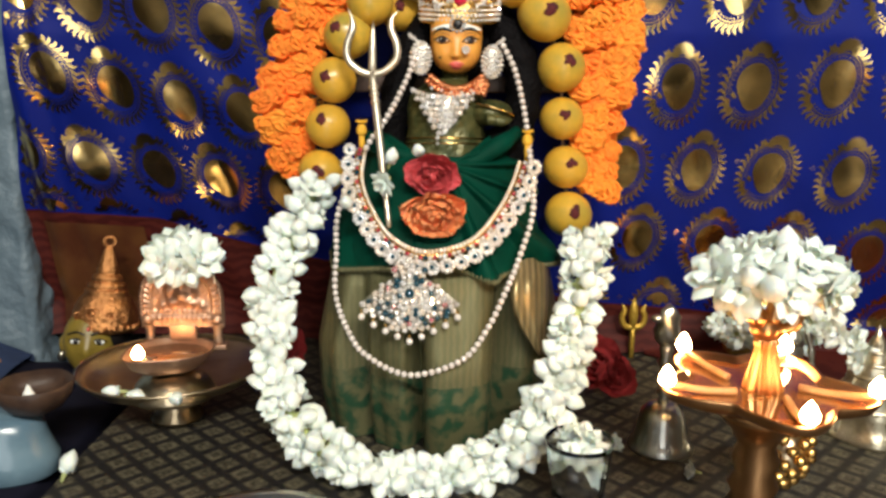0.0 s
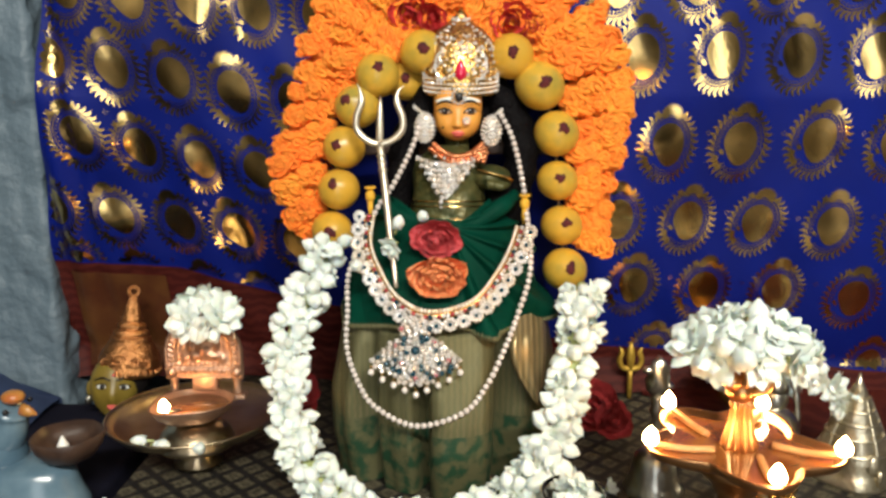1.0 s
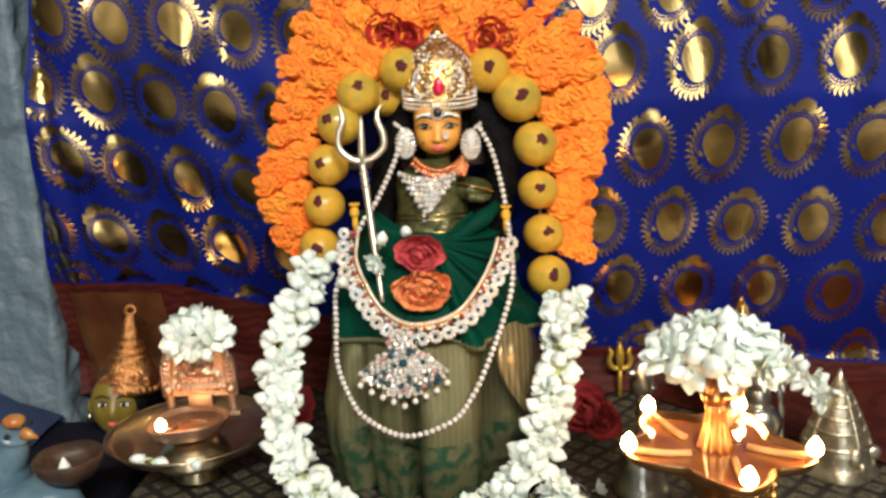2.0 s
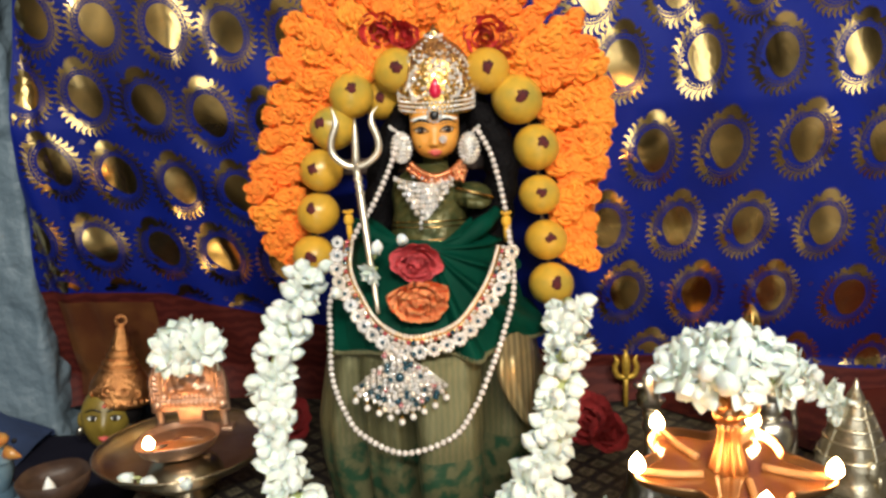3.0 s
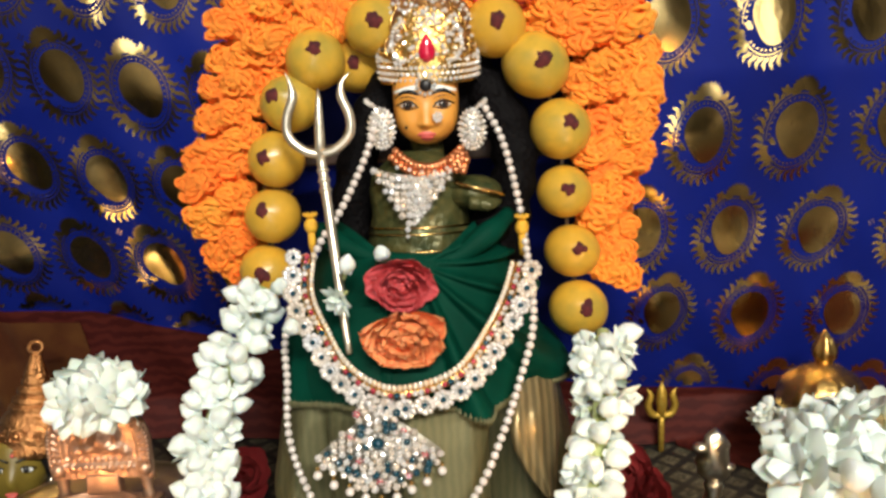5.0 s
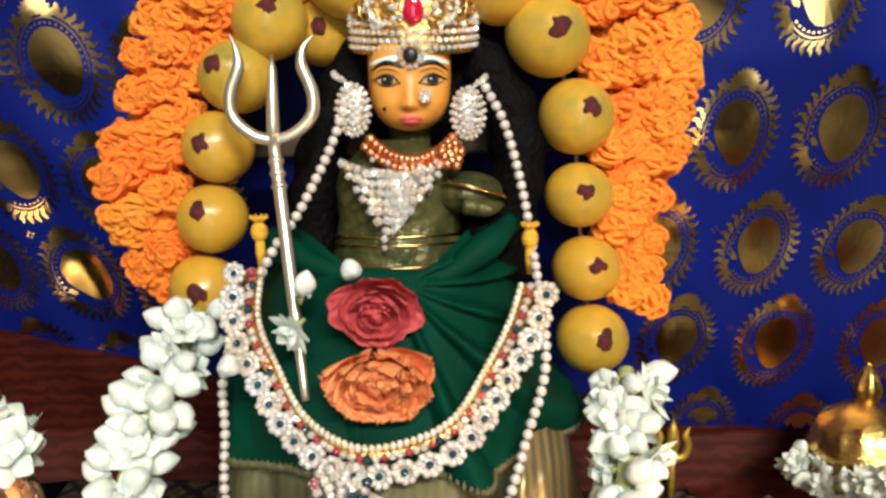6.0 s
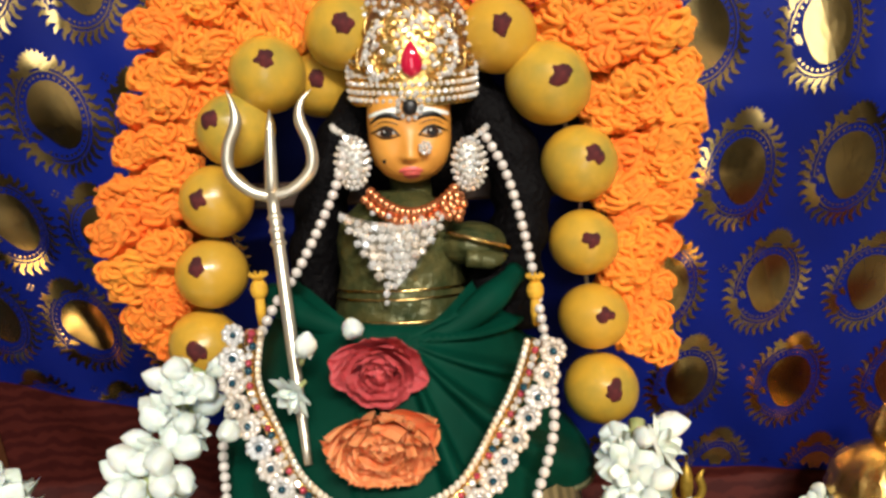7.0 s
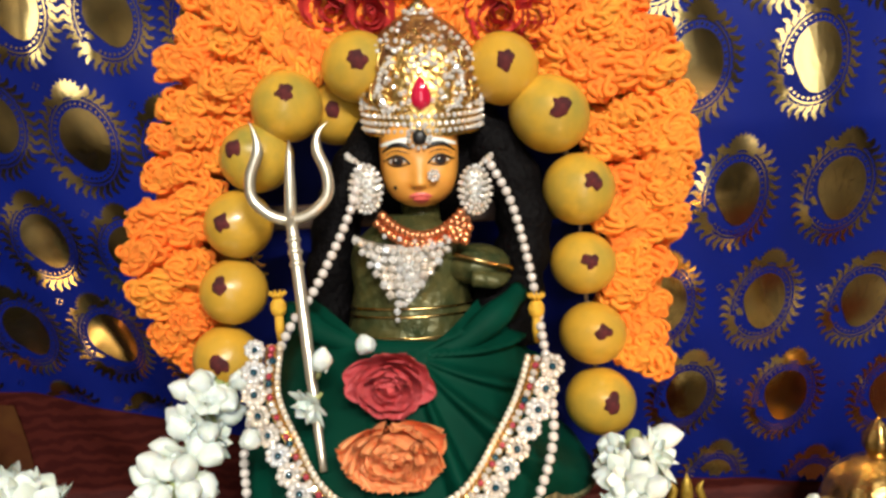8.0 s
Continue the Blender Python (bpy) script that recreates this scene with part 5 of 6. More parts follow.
plate_bm = join((grid_bm(back_plate(-1), 90, 70), pose(0, 0, 0)), (grid_bm(back_plate(1), 12, 14), pose(0, 0, 0)))
part("back_plate", plate_bm, M_COPPER, kam, "embossed copper arch").location = (0.001, 0.030, 0.012)
edge = [(arch_half(z) * s, z) for s, zs in ((-1, [0.0 + 0.072 * i / 24 for i in range(25)]), (1, [0.072 - 0.072 * i / 24 for i in range(25)])) for z in zs]
part("arch_rim", tube([(x, -0.001, z) for x, z in edge if z > 0.014], 0.0024, 8), M_COPPER, kam).location = (0.001, 0.030, 0.012)
edge_bead = None
for k in range(56):
    x, z = edge[int(k / 55 * (len(edge) - 1))]
    if z < 0.022:
        continue
    m = pose(0.001 + x, 0.0262, 0.012 + z)
    if edge_bead is None:
        edge_bead = part("bead", ball(0.0019, 7, 5), M_COPPER, kam)
        edge_bead.matrix_basis = m
    else:
        again("bead", edge_bead, kam, m)
for x, w in ((-0.029, 0.0052), (0.029, 0.0052), (0.0, 0.0115)):
    foot_bm = lathe([(0.0046, 0.0), (0.0048, 0.003), (0.0036, 0.006), (0.0040, 0.012), (0.0048, 0.0175), (0.0048, 0.0185)], 14, 1, 0.8) if w < 0.01 else box(-w, -0.0042, 0.004, w, 0.0042, 0.0185, 0.0014)
    inset_at(part("foot", foot_bm, M_COPPER, kam), 0.001 + x, 0.030, 0.012)
for x in (-0.0285, 0.0305):
    part("side_boss", lathe([(0.0055, 0), (0.0052, 0.002), (0.003, 0.0045), (0.001, 0.005)], 14), M_COPPER, kam, "round boss").matrix_basis = pose(x, 0.028, 0.034, 90, 0, 0)
part("foot_bar", box(-0.036, 0.024, 0.0085, 0.038, 0.036, 0.0125, 0.001), M_COPPER, kam)
part("strut", box(-0.012, 0.022, 0.002, 0.012, 0.033, 0.0095, 0.001), M_COPPER, kam)
bunch("jasmine_bunch", -0.2085, 0.634, 0.768, 0.024, 0.020, 0.015, 11, "small bunch of open white jasmine on the lamp", (3, 4, 4, 3), -0.45, "", 1.3)
for x, y, z, a in ((-0.243, 0.592, TABLE + 0.047 + 0.003, (1, -0.3, 0.1)), (-0.254, 0.598, TABLE + 0.047 + 0.004, (-1, -0.2, 0.1)), (-0.204, 0.585, TABLE + 0.047 + 0.004, (0.4, -0.8, 0.3)), (-0.212, 0.590, TABLE + 0.047 + 0.005, (-0.4, 0.6, 0.4))):
    o = thing("loose_jasmine", x, y, z, "single white jasmine flower lying in the brass dish", "flower", "loose jasmine flowers")
    blossom(o, (0, 0, 0), a, 2, 0.9)

# ---- painted mask with a tall cap ----
mx, my, mz = -0.372, 0.815, 0.600
mask_parts, mask_slots = [], []
head_bm = ball(1, 40, 32)
for v in head_bm.verts:
    x, y, z = v.co
    nose = 0.0
    if y < 0:
        nose = 0.26 * math.exp(-(x * 5.5) ** 2) * math.exp(-((z + 0.14) * 4.2) ** 2) + 0.08 * math.exp(-(x * 3) ** 2 - ((z + 0.82) * 5) ** 2) - 0.07 * math.exp(-((abs(x) - 0.42) * 4.5) ** 2 - ((z - 0.12) * 5) ** 2)
    v.co = (x * 0.0275 * (1 - 0.15 * max(0, -z)), (y - nose) * 0.027, z * 0.037)
FX, FZ = -0.007, 0.0375
mask_parts.append((head_bm, pose(FX, 0, FZ)))
mask_slots.append(0)
for sgn in (-1, 1):
    mask_parts += [oval(FX + sgn * 0.0112, -0.0236, FZ + 0.0045, 0.0056, 0.0016, 0.0028), oval(FX + sgn * 0.0112, -0.0248, FZ + 0.0045, 0.0029, 0.0013, 0.0027),
                   (tube(spline([(FX + sgn * 0.005, -0.0244, FZ + 0.0055), (FX + sgn * 0.0112, -0.0252, FZ + 0.0080), (FX + sgn * 0.0185, -0.0205, FZ + 0.0048)], 8), 0.0008, 6), pose(0, 0, 0)),
                   (tube(spline([(FX + sgn * 0.003, -0.0262, FZ + 0.0125), (FX + sgn * 0.0115, -0.0240, FZ + 0.0150), (FX + sgn * 0.020, -0.0180, FZ + 0.0105)], 8), 0.0010, 6), pose(0, 0, 0)),
                   (ball(1, 10, 8, 0.004, 0.004, 0.009), pose(FX + sgn * 0.027, 0.002, FZ - 0.004)), (ball(1, 8, 6, 0.004, 0.003, 0.006), pose(FX + sgn * 0.0275, -0.003, FZ - 0.017))]
    mask_slots += [1, 2, 2, 2, 0, 5]
mask_parts += [oval(FX, -0.0265, FZ - 0.0165, 0.0056, 0.002, 0.0013), oval(FX, -0.0262, FZ - 0.0188, 0.0042, 0.002, 0.0016), oval(FX, -0.0262, FZ + 0.0185, 0.0016, 0.001, 0.0016), oval(0.001, 0.006, FZ + 0.010, 0.0300, 0.0250, 0.030)]
mask_slots += [3, 3, 3, 2]
CAP = [(0.0320, 0.050), (0.0345, 0.052), (0.0350, 0.056), (0.0330, 0.060), (0.0335, 0.066), (0.0310, 0.076), (0.0255, 0.086), (0.0215, 0.0895), (0.0225, 0.0915), (0.0225, 0.0935), (0.0195, 0.0950), (0.0180, 0.0955), (0.0198, 0.0975), (0.0198, 0.1000), (0.0160, 0.1025),
       (0.0140, 0.1035), (0.0158, 0.1055), (0.0158, 0.1085), (0.0120, 0.1110), (0.0105, 0.1120), (0.0122, 0.1140), (0.0122, 0.1160), (0.0096, 0.1185), (0.0100, 0.1205), (0.0065, 0.1320), (0.0045, 0.1390), (0.001, 0.1405)]
mask_parts.append((lathe(CAP, 60, 1, 0.9, lambda a, z: 0.025 * math.sin(a * 15) * math.sin(z * 700) if 0.06 < z < 0.088 else (0.05 * math.sin(a * 12) if z > 0.119 else 0)), pose(0.006, 0.006, 0)))
mask_slots.append(4)
for k in range(26):
    a = 2 * math.pi * k / 26
    mask_parts.append((ball(1, 7, 5, 0.0026, 0.0026, 0.0034), pose(0.006 + 0.0345 * math.cos(a), 0.006 + 0.031 * math.sin(a), 0.0560)))
    mask_slots.append(4)
for dx, dz, r in ((-0.010, 0.072, 0.0062), (0.008, 0.070, 0.0042), (0.020, 0.067, 0.0042), (-0.024, 0.067, 0.0042)):
    yy = 0.006 - 0.9 * math.sqrt(max(0.0, 0.0315 ** 2 - dx * dx)) - 0.001
    mask_parts.append((tube([(0.006 + dx + r * math.cos(k * math.pi / 8), yy, dz + r * math.sin(k * math.pi / 8)) for k in range(16)], 0.0014, 6, True), pose(0, 0, 0)))
    mask_parts.append((ball(r * 0.5, 8, 6), pose(0.006 + dx, yy, dz)))
    mask_slots += [4, 4]
mask_parts.append((tube([(0.006 + 0.0055 * math.cos(k * math.pi / 8), 0.006, 0.146 + 0.0055 * math.sin(k * math.pi / 8)) for k in range(16)], 0.0021, 8, True), pose(0, 0, 0)))
mask_slots.append(4)
mask = part("painted_mask", join(*mask_parts, mats=mask_slots), [M_MASKFACE, M_WHITE, M_BLACK, M_LIP, M_MASKGOLD, M_SILVER])
mask.matrix_basis = pose(mx, my - 0.012, mz, -4, 7, 17)
tagged(mask, "yellow painted mask with a tall copper gold cap", "mask")

# ---- ceramic duck with a bowl ----
duck = thing("ceramic_duck", -0.362, 0.590, 0.611, "pale blue glazed duck figure carrying a brown bowl", "figurine", rz=-8)
part("base", lathe([(0.048, -0.011), (0.051, -0.008), (0.052, 0.006), (0.047, 0.016), (0.044, 0.026), (0.042, 0.036), (0.034, 0.041), (0.001, 0.042)], 36, 1.15, 0.7), M_CERAMIC, duck)
part("body", join((ball(1, 24, 16, 0.028, 0.026, 0.032), pose(-0.025, 0, 0.045)), (tube(spline([(-0.022, 0, 0.05), (-0.006, -0.002, 0.068), (-0.004, -0.002, 0.082), (0.0, -0.002, 0.091)], 16), [0.020, 0.019, 0.018, 0.017, 0.016, 0.015, 0.0145, 0.014, 0.014, 0.014, 0.0145, 0.015, 0.0155, 0.016, 0.0155, 0.013, 0.008], 14), pose(0, 0, 0))), M_CERAMIC, duck)
part("crest", ball(1, 14, 10, 0.010, 0.009, 0.006), M_BEAK, duck, "yellow crest").location = (0.001, -0.002, 0.099)
part("beak", lathe([(0.006, 0), (0.0048, 0.006), (0.001, 0.014)], 12, 1, 0.8), M_BEAK, duck, "orange beak").matrix_basis = pose(0.010, -0.004, 0.089, 0, 105, 0)
for y in (-0.0165, 0.0135):
    part("eye", ball(0.0024, 8, 6), M_BLACK, duck).location = (0.004, y, 0.091)
part("wing", ball(1, 16, 12, 0.016, 0.006, 0.024), M_BEAK, duck, "orange painted wing").location = (-0.034, -0.024, 0.045)
part("shell_bowl", lathe([(0.012, 0.027), (0.026, 0.034), (0.037, 0.048), (0.041, 0.062), (0.0395, 0.0635), (0.034, 0.050), (0.022, 0.040), (0.001, 0.038)], 36, 1, 1, lambda a, z: 0.03 * math.sin(a * 5)), M_SHELL, duck, "dark brown shell bowl").matrix_basis = pose(0.046, 0.002, 0.022) @ Matrix.Diagonal((0.72, 0.72, 0.72, 1))
part("offering", lathe([(0.008, 0), (0.006, 0.008), (0.001, 0.018)], 10), M_WHITE, duck, "small white cone").matrix_basis = pose(0.042, 0.0, 0.051) @ Matrix.Diagonal((0.8, 0.8, 0.8, 1))
o = thing("loose_jasmine", -0.278, 0.548, TABLE + 0.006, "single white jasmine bud at the edge of the tablecloth", "flower", "loose jasmine flowers")
blossom(o, (0, 0, 0), (0.3, 0.5, 1), 1, 1.1)

# ---- five-wick lamp ----
LX, LY, LZ = 0.201, 0.447, 0.728
five = thing("five_wick_lamp", LX, LY, TABLE, "brass oil lamp with five burning wicks on a ribbed stem", "oil lamp")
lift = LZ - TABLE
part("stem", lathe([(0.034, 0), (0.036, 0.004), (0.030, 0.010), (0.016, 0.018), (0.013, 0.024), (0.0165, 0.030), (0.0125, 0.036), (0.0155, 0.043), (0.012, 0.050), (0.0150, 0.058), (0.0115, 0.066), (0.0145, 0.075), (0.0110, 0.084), (0.016, 0.094), (0.024, 0.102), (0.030, lift - 0.004)], 32), M_LAMP, five)
ARMS = [math.degrees(math.atan2(y, x)) for x, y in ((-0.035, 0.056), (-0.051, -0.008), (0.0, -0.056), (0.055, -0.024), (0.033, 0.048))]


def spouts(a):
    s = 0.0
    for d in ARMS:
        k = math.cos(a - radians(d))
        s = max(s, max(0.0, k) ** 8)
    return 0.041 + 0.022 * s


def star(u, v):
    a = 2 * math.pi * u
    k = (0.45, 0.75, 0.95, 1.0, 1.0, 0.955, 0.85, 0.03)[min(7, round(v * 7))]
    z = (-0.004, -0.001, 0.004, 0.009, 0.0105, 0.0100, 0.0042, 0.0036)[min(7, round(v * 7))]
    return (spouts(a) * k * math.cos(a), spouts(a) * k * math.sin(a), z + lift)


part("star_tray", grid_bm(star, 140, 7, True), M_LAMP, five)
part("oil", grid_bm(lambda u, v: (spouts(6.2832 * u) * 0.88 * v * math.cos(6.2832 * u), spouts(6.2832 * u) * 0.88 * v * math.sin(6.2832 * u), lift + 0.0062), 100, 3, True), M_OIL, five)
for d in ARMS:
    c, s = math.cos(radians(d)), math.sin(radians(d))
    part("wick", tube(spline([(0.020 * c - 0.006 * s, 0.020 * s + 0.006 * c, lift + 0.0085), (0.036 * c - 0.003 * s, 0.036 * s + 0.003 * c, lift + 0.0085), (0.052 * c, 0.052 * s, lift + 0.0105), (0.0605 * c, 0.0605 * s, lift + 0.0125)], 12), [0.0024] * 9 + [0.0022, 0.0020, 0.0016, 0.0010], 8), M_COTTON, five, "oiled cotton wick")
    flame("flame", five, 0.0605 * c, 0.0605 * s, lift + 0.0115, 0.0185, 0.0049)
part("centre_base", lathe([(0.0100, lift + 0.004), (0.0106, lift + 0.008), (0.0090, lift + 0.014), (0.0068, lift + 0.024), (0.0056, lift + 0.033), (0.0070, lift + 0.036), (0.0050, lift + 0.039)], 72, 1, 1,
                          lambda a, z: 0.15 * math.sin(a * 11)), M_LAMP, five, "fluted brass foot of the centre ornament")
part("centre_ornament", join((ball(1, 18, 12, 0.0095, 0.0085, 0.0088), pose(-0.001, 0, lift + 0.045)), (ball(1, 12, 8, 0.0060, 0.006, 0.0065), pose(-0.008, -0.003, lift + 0.052)),
                             (tube(spline([(0.003, -0.004, lift + 0.044), (0.012, -0.006, lift + 0.048), (0.0135, -0.005, lift + 0.058), (0.009, -0.004, lift + 0.068), (0.008, -0.003, lift + 0.080)], 20), [0.0032 + 0.0022 * i / 20 for i in range(21)], 10), pose(0, 0, 0)),
                             (tube(spline([(0.0, -0.004, lift + 0.050), (0.002, -0.004, lift + 0.060), (0.006, -0.004, lift + 0.072)], 12), [0.0050] * 13, 10), pose(0, 0, 0))), M_LAMP, five, "curled brass ornament")
bunch("jasmine_bunch", LX - 0.001, LY - 0.002, TABLE + lift + 0.073, 0.046, 0.034, 0.020, 40, "full bunch of white jasmine on the five-wick lamp", (2, 3, 4, 4), -0.30, "", 1.15)

# ---- bell ----
bell = thing("silver_bell", 0.192, 0.612, TABLE, "small silver hand bell standing on the cloth", "bell")
part("mouth", lathe([(0.0265, 0.0), (0.027, 0.002), (0.0235, 0.007), (0.0205, 0.014), (0.019, 0.024), (0.0175, 0.032), (0.012, 0.038), (0.005, 0.040)], 40), M_SILVER, bell)
part("handle", lathe([(0.005, 0.040), (0.0035, 0.044), (0.0060, 0.048), (0.0038, 0.053), (0.0042, 0.070), (0.0068, 0.075), (0.0045, 0.080), (0.0062, 0.086), (0.0050, 0.090)], 20), M_SILVER, bell)
part("finial", join((lathe([(0.0050, 0.089), (0.0095, 0.095), (0.0105, 0.103), (0.0080, 0.110), (0.0085, 0.114), (0.0060, 0.120), (0.001, 0.125)], 24, 1, 0.8, lambda a, z: 0.16 * math.sin(a * 3 + z * 240)), pose(0, 0, 0)),
                    (ball(1, 12, 8, 0.006, 0.004, 0.0035), pose(-0.009, -0.002, 0.113)), (ball(1, 12, 8, 0.005, 0.004, 0.003), pose(0.008, -0.002, 0.099))), M_SILVER, bell, "curled silver finial")

# ---- small gold trident ----
gt = thing("small_gold_trident", 0.218, 0.829, TABLE, "small gilt trident standing on the altar", "trident")
part("shaft", tube([(0, 0, 0), (0, 0, 0.02), (0, 0, 0.04)], 0.0028, 10), M_GILT, gt)
part("middle_prong", tube([(0, 0, 0.036), (0, 0, 0.05), (0, 0, 0.060), (0, 0, 0.070)], [0.0034, 0.0052, 0.0044, 0.0003], 10), M_GILT, gt)
for sgn in (-1, 1):
    c = spline([(0, 0, 0.036), (sgn * 0.009, 0, 0.038), (sgn * 0.0125, 0, 0.047), (sgn * 0.010, 0, 0.056), (sgn * 0.0135, 0, 0.063)], 16)
    part("side_prong", tube(c, [0.0033] * 12 + [0.003, 0.0024, 0.0018, 0.001, 0.0003], 8), M_GILT, gt)

# ---- red flowers on the table ----
for x, y, z, r, sd in ((0.163, 0.735, 0.640, 0.030, 21), (0.178, 0.722, 0.632, 0.021, 22), (-0.152, 0.745, 0.650, 0.024, 23)):
    rosette("red_flower", pose(x, y, z, -35, 0, random.uniform(-30, 30)), r, 4, sd, M_REDFLOWER, "red flower with loose petals lying behind the jasmine", "flower", "red flowers on the altar")

# ---- glass tumbler ----
glass = thing("glass_tumbler", 0.102, 0.492, TABLE, "clear glass tumbler with a thick base and white petals inside", "glass")
part("cup", lathe([(0.016, 0.0), (0.017, 0.003), (0.018, 0.028), (0.0225, 0.060), (0.0234, 0.064), (0.0225, 0.0645), (0.0214, 0.060), (0.0164, 0.030), (0.014, 0.016), (0.001, 0.014)], 40, 1, 1, lambda a, z: 0.02 * math.sin(a * 12) if z < 0.05 else 0), M_GLASS, glass)
bunch("petals_in_glass", 0.102, 0.494, TABLE + 0.040, 0.012, 0.012, 0.034, 6, "white and pale petals standing in the glass", (3, 4), 0.1)

# ---- gold berry cluster ----
berry = thing("gold_berry_cluster", 0.262, 0.540, TABLE + 0.002, "cluster of round gilt berries on the cloth", "ornament")
b0 = None
for k in range(54):
    t = (k + 0.5) / 54
    zz = 1 - 2 * t
    a = k * 2.39996
    s = math.sqrt(1 - zz * zz)
    taper = 0.018 + 0.006 * zz
    m = Matrix.Translation((taper * s * math.cos(a), taper * s * math.sin(a), 0.029 + 0.024 * zz))
    if b0 is None:
        b0 = part("berry", ball(0.0044, 8, 6), M_GOLD, berry)
        b0.matrix_basis = m
    else:
        again("berry", b0, berry, m)
part("core", ball(1, 14, 10, 0.017, 0.017, 0.022), M_BRASS, berry).location = (0, 0, 0.029)

# ---- silver figures and pot at the far end ----
cone = thing("silver_cone_figure", 0.380, 0.640, TABLE, "tall ribbed cone shaped silver figure", "ornament")
cone.scale = (0.86, 0.86, 1.0)
part("body", lathe([(0.040, 0.0), (0.041, 0.004), (0.036, 0.010), (0.033, 0.022), (0.0345, 0.026), (0.029, 0.034), (0.0305, 0.038), (0.0245, 0.046), (0.0255, 0.050), (0.0195, 0.058), (0.0205, 0.061), (0.0140, 0.069), (0.0148, 0.072), (0.008, 0.080), (0.0085, 0.083), (0.003, 0.092), (0.001, 0.100)], 44, 1, 1,
                   lambda a, z: 0.06 * math.cos(a * 4 + 0.6) * (z < 0.05) + 0.05 * math.sin(a * 9) * math.sin(z * 400)), M_PALEBRASS, cone)
for zz, rr in ((0.030, 0.0330), (0.044, 0.0275), (0.056, 0.0222), (0.067, 0.0168), (0.077, 0.0115)):
    part("ring", tube([(rr * math.cos(k * math.pi / 14), rr * math.sin(k * math.pi / 14), zz) for k in range(28)], 0.0017, 6, True), M_PALEBRASS, cone)
part("boss", join((ball(1, 14, 10, 0.008, 0.006, 0.010), pose(0.004, -0.033, 0.024)), (ball(1, 12, 8, 0.004, 0.004, 0.007), pose(0.010, -0.036, 0.014)), (ball(1, 12, 8, 0.010, 0.006, 0.007), pose(0.032, -0.014, 0.022))), M_PALEBRASS, cone, "worn raised form")
for d in (-75, 15, 70):
    a = radians(d - 90)
    part("rib", tube(spline([(0.038 * math.cos(a), 0.038 * math.sin(a), 0.006), (0.033 * math.cos(a), 0.033 * math.sin(a), 0.03), (0.022 * math.cos(a), 0.022 * math.sin(a), 0.055), (0.010 * math.cos(a), 0.010 * math.sin(a), 0.079)], 14), 0.0022, 7), M_PALEBRASS, cone)
figure = part("silver_figure", join((lathe([(0.024, 0), (0.025, 0.006), (0.018, 0.012), (0.020, 0.030), (0.023, 0.045), (0.017, 0.056), (0.010, 0.060)], 28, 1, 0.8, lambda a, z: 0.07 * math.sin(a * 7 + z * 200)), pose(0, 0, 0)), (ball(1, 16, 12, 0.012, 0.011, 0.014), pose(0, 0, 0.070)),
                                    (lathe([(0.012, 0.078), (0.010, 0.086), (0.003, 0.096), (0.001, 0.099)], 16), pose(0, 0, 0)),
                                    (tube(spline([(-0.024, 0.006, 0.002), (-0.025, 0.006, 0.045), (-0.021, 0.006, 0.075), (-0.011, 0.006, 0.096), (0.0, 0.006, 0.106), (0.011, 0.006, 0.096), (0.021, 0.006, 0.075), (0.025, 0.006, 0.045), (0.024, 0.006, 0.002)], 60), [0.0030 + 0.0006 * math.sin(i * 1.5) for i in range(61)], 8), pose(0, 0, 0))), M_SILVER)
figure.matrix_basis = pose(0.312, 0.655, TABLE)
tagged(figure, "small plain silver statue beside the lamp", "statue")
pot = thing("gold_lidded_pot", 0.337, 0.772, TABLE, "gilt pot with a fluted lid and lotus bud knob", "pot")
part("body", lathe([(0.022, 0), (0.024, 0.004), (0.020, 0.010), (0.036, 0.024), (0.041, 0.040), (0.036, 0.054), (0.028, 0.060), (0.030, 0.066)], 36), M_GOLD, pot)
part("lid", lathe([(0.036, 0.066), (0.0375, 0.069), (0.036, 0.072), (0.034, 0.082), (0.027, 0.092), (0.016, 0.100), (0.008, 0.103), (0.006, 0.106)], 56, 1, 1, lambda a, z: 0.035 * math.sin(a * 14) if 0.074 < z < 0.1 else 0), M_GOLD, pot, "fluted gilt lid")
knob = part("knob", lathe([(0.006, 0.104), (0.0095, 0.110), (0.0098, 0.116), (0.0065, 0.124), (0.001, 0.133)], 24, 1, 1, lambda a, z: 0.12 * math.sin(a * 6)), M_GOLD, pot, "lotus bud knob")
strand = thing("jasmine_strand", 0, 0, 0, "short white jasmine strand draped round the pot and silver figures", "garland")
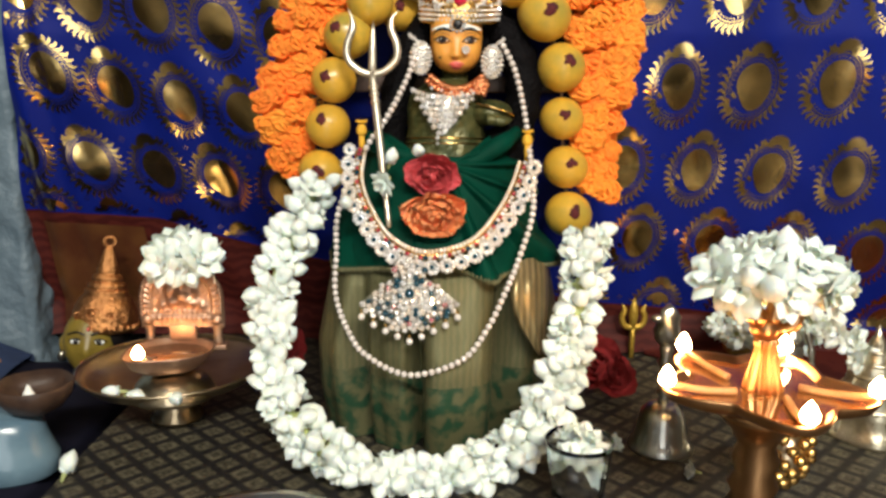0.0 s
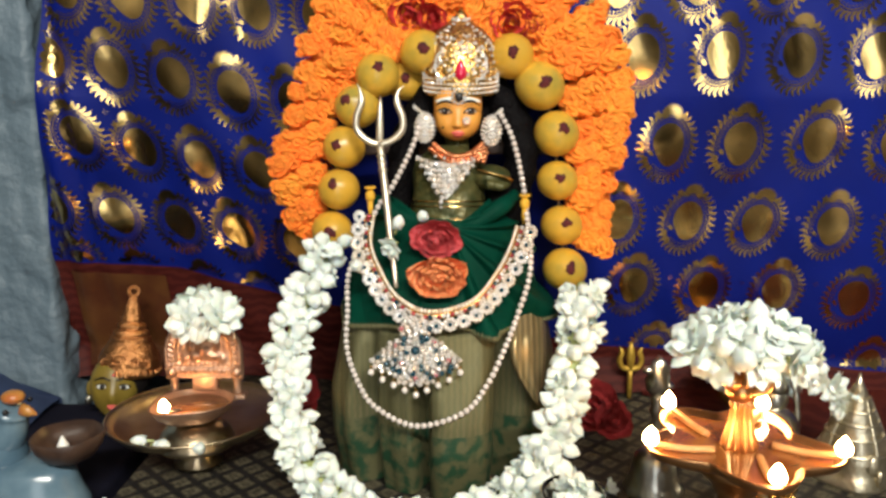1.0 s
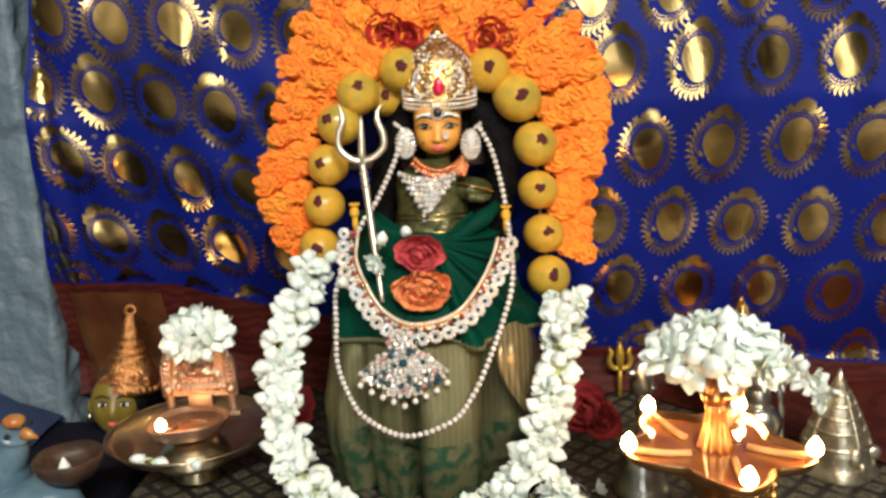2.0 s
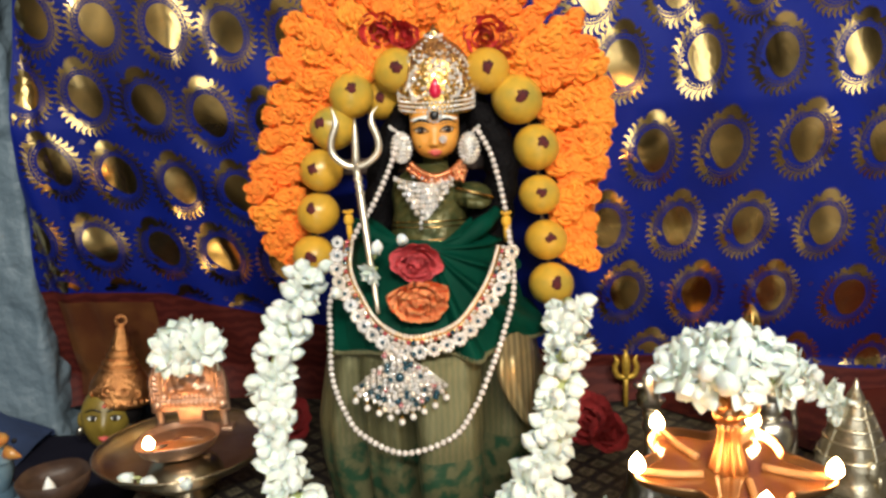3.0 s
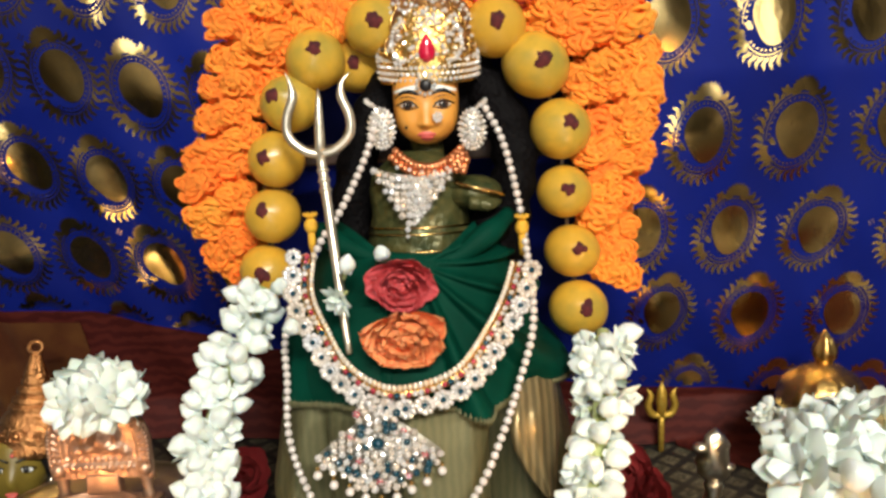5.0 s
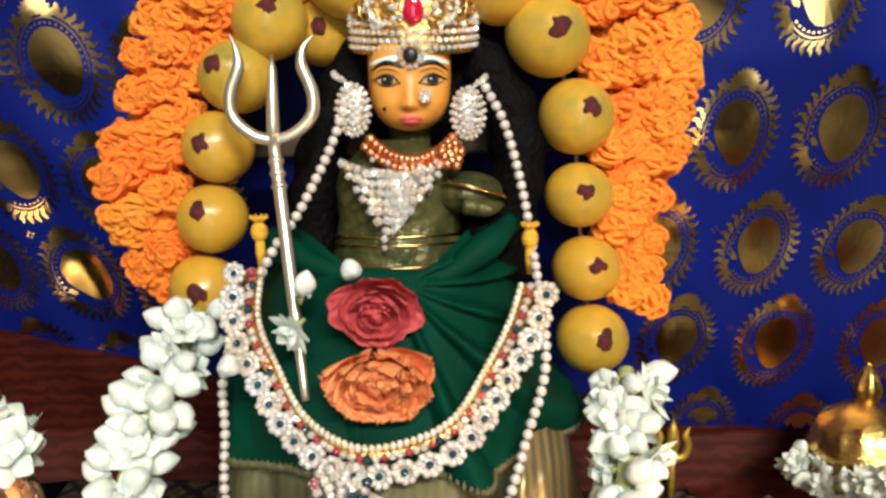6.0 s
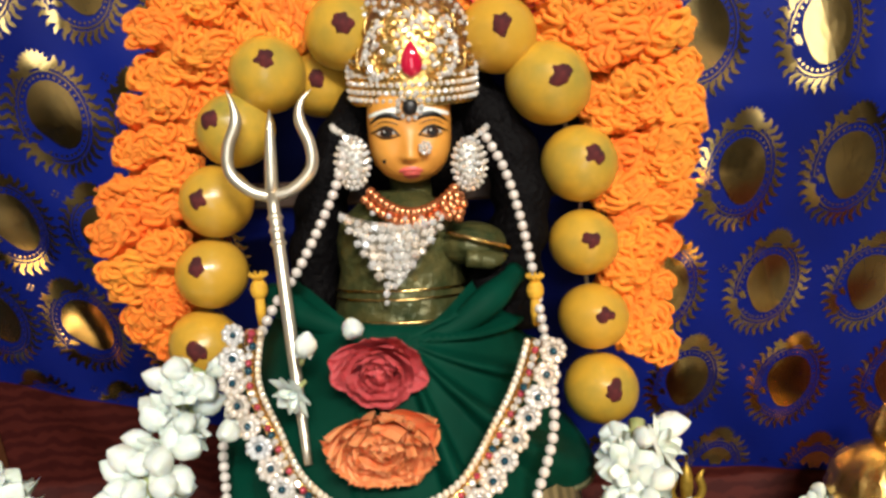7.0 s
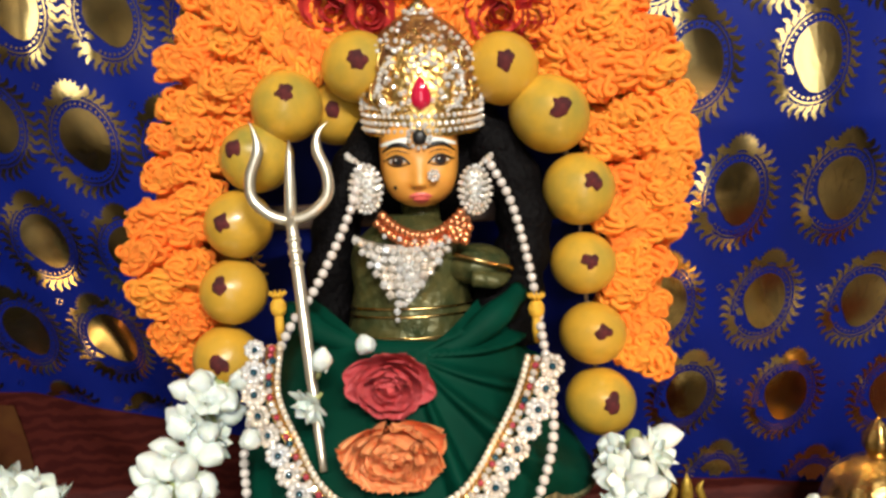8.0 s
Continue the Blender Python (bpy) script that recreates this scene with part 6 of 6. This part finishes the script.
LOOP = [(0.292, 0.735, 0.672), (0.300, 0.705, 0.690), (0.316, 0.672, 0.712), (0.338, 0.655, 0.712), (0.356, 0.645, 0.700), (0.370, 0.640, 0.682)]
RING = [(0.337 + 0.044 * math.cos(radians(d)), 0.772 + 0.044 * math.sin(radians(d)), 0.672) for d in range(-200, 30, 20)]
part("string", tube(spline(LOOP, 30), 0.003, 6), M_STEM, strand)
for k, (p, d) in enumerate(even(LOOP, 0.0030) + even(RING, 0.0042)):
    a = k * 2.4
    r = Vector((math.cos(a), -0.4, math.sin(a)))
    blossom(strand, p + r * 0.005, r + d * random.uniform(-0.5, 0.5), random.choice((1, 2, 3, 4)), random.uniform(0.7, 0.95))

# ---- steel plate near the front edge ----
sp = part("steel_plate", lathe([(0.045, 0.0), (0.055, 0.002), (0.066, 0.013), (0.070, 0.014), (0.0705, 0.0155), (0.065, 0.0150), (0.054, 0.0040), (0.001, 0.0032)], 64), M_SILVER)
sp.matrix_basis = pose(-0.108, 0.436, TABLE + 0.0012)
tagged(sp, "shallow stainless steel plate on the tablecloth", "plate")
for x, y, a in ((0.150, 0.604, (1, 0.4, 0.1)), (0.205, 0.560, (-1, 0.3, 0.1)), (0.120, 0.625, (0.5, 0.8, 0.2))):
    o = thing("loose_jasmine", x, y, TABLE + 0.005, "single white jasmine flower fallen on the tablecloth", "flower", "loose jasmine flowers")
    blossom(o, (0, 0, 0), a, 3, 0.7)

# ---- painted blue patch low on the pier, modelled as an added draped form ----
def bundle(u, v):
    x = -0.66 + 0.20 * u
    top = 0.655 - 0.045 * u ** 2 + 0.006 * noise.noise((u * 5, v * 3, 7))
    y = 0.842 - 0.10 * v - 0.012 * math.sin(u * 9 + v * 4)
    return (x, y, top - (top - 0.601) * v ** 1.6)


tagged(part("folded_cloth", grid_bm(bundle, 30, 18), M_BLUEPATCH), "mid blue draped form standing in for a painted patch on the pier", "cloth")
part("hidden_side", grid_bm(lambda u, v: (-0.66 + 0.20 * u, 0.843, 0.600 + 0.05 * v * (1 - 0.85 * u * u)), 12, 4), M_BLUEPATCH, bpy.data.objects["folded_cloth"])
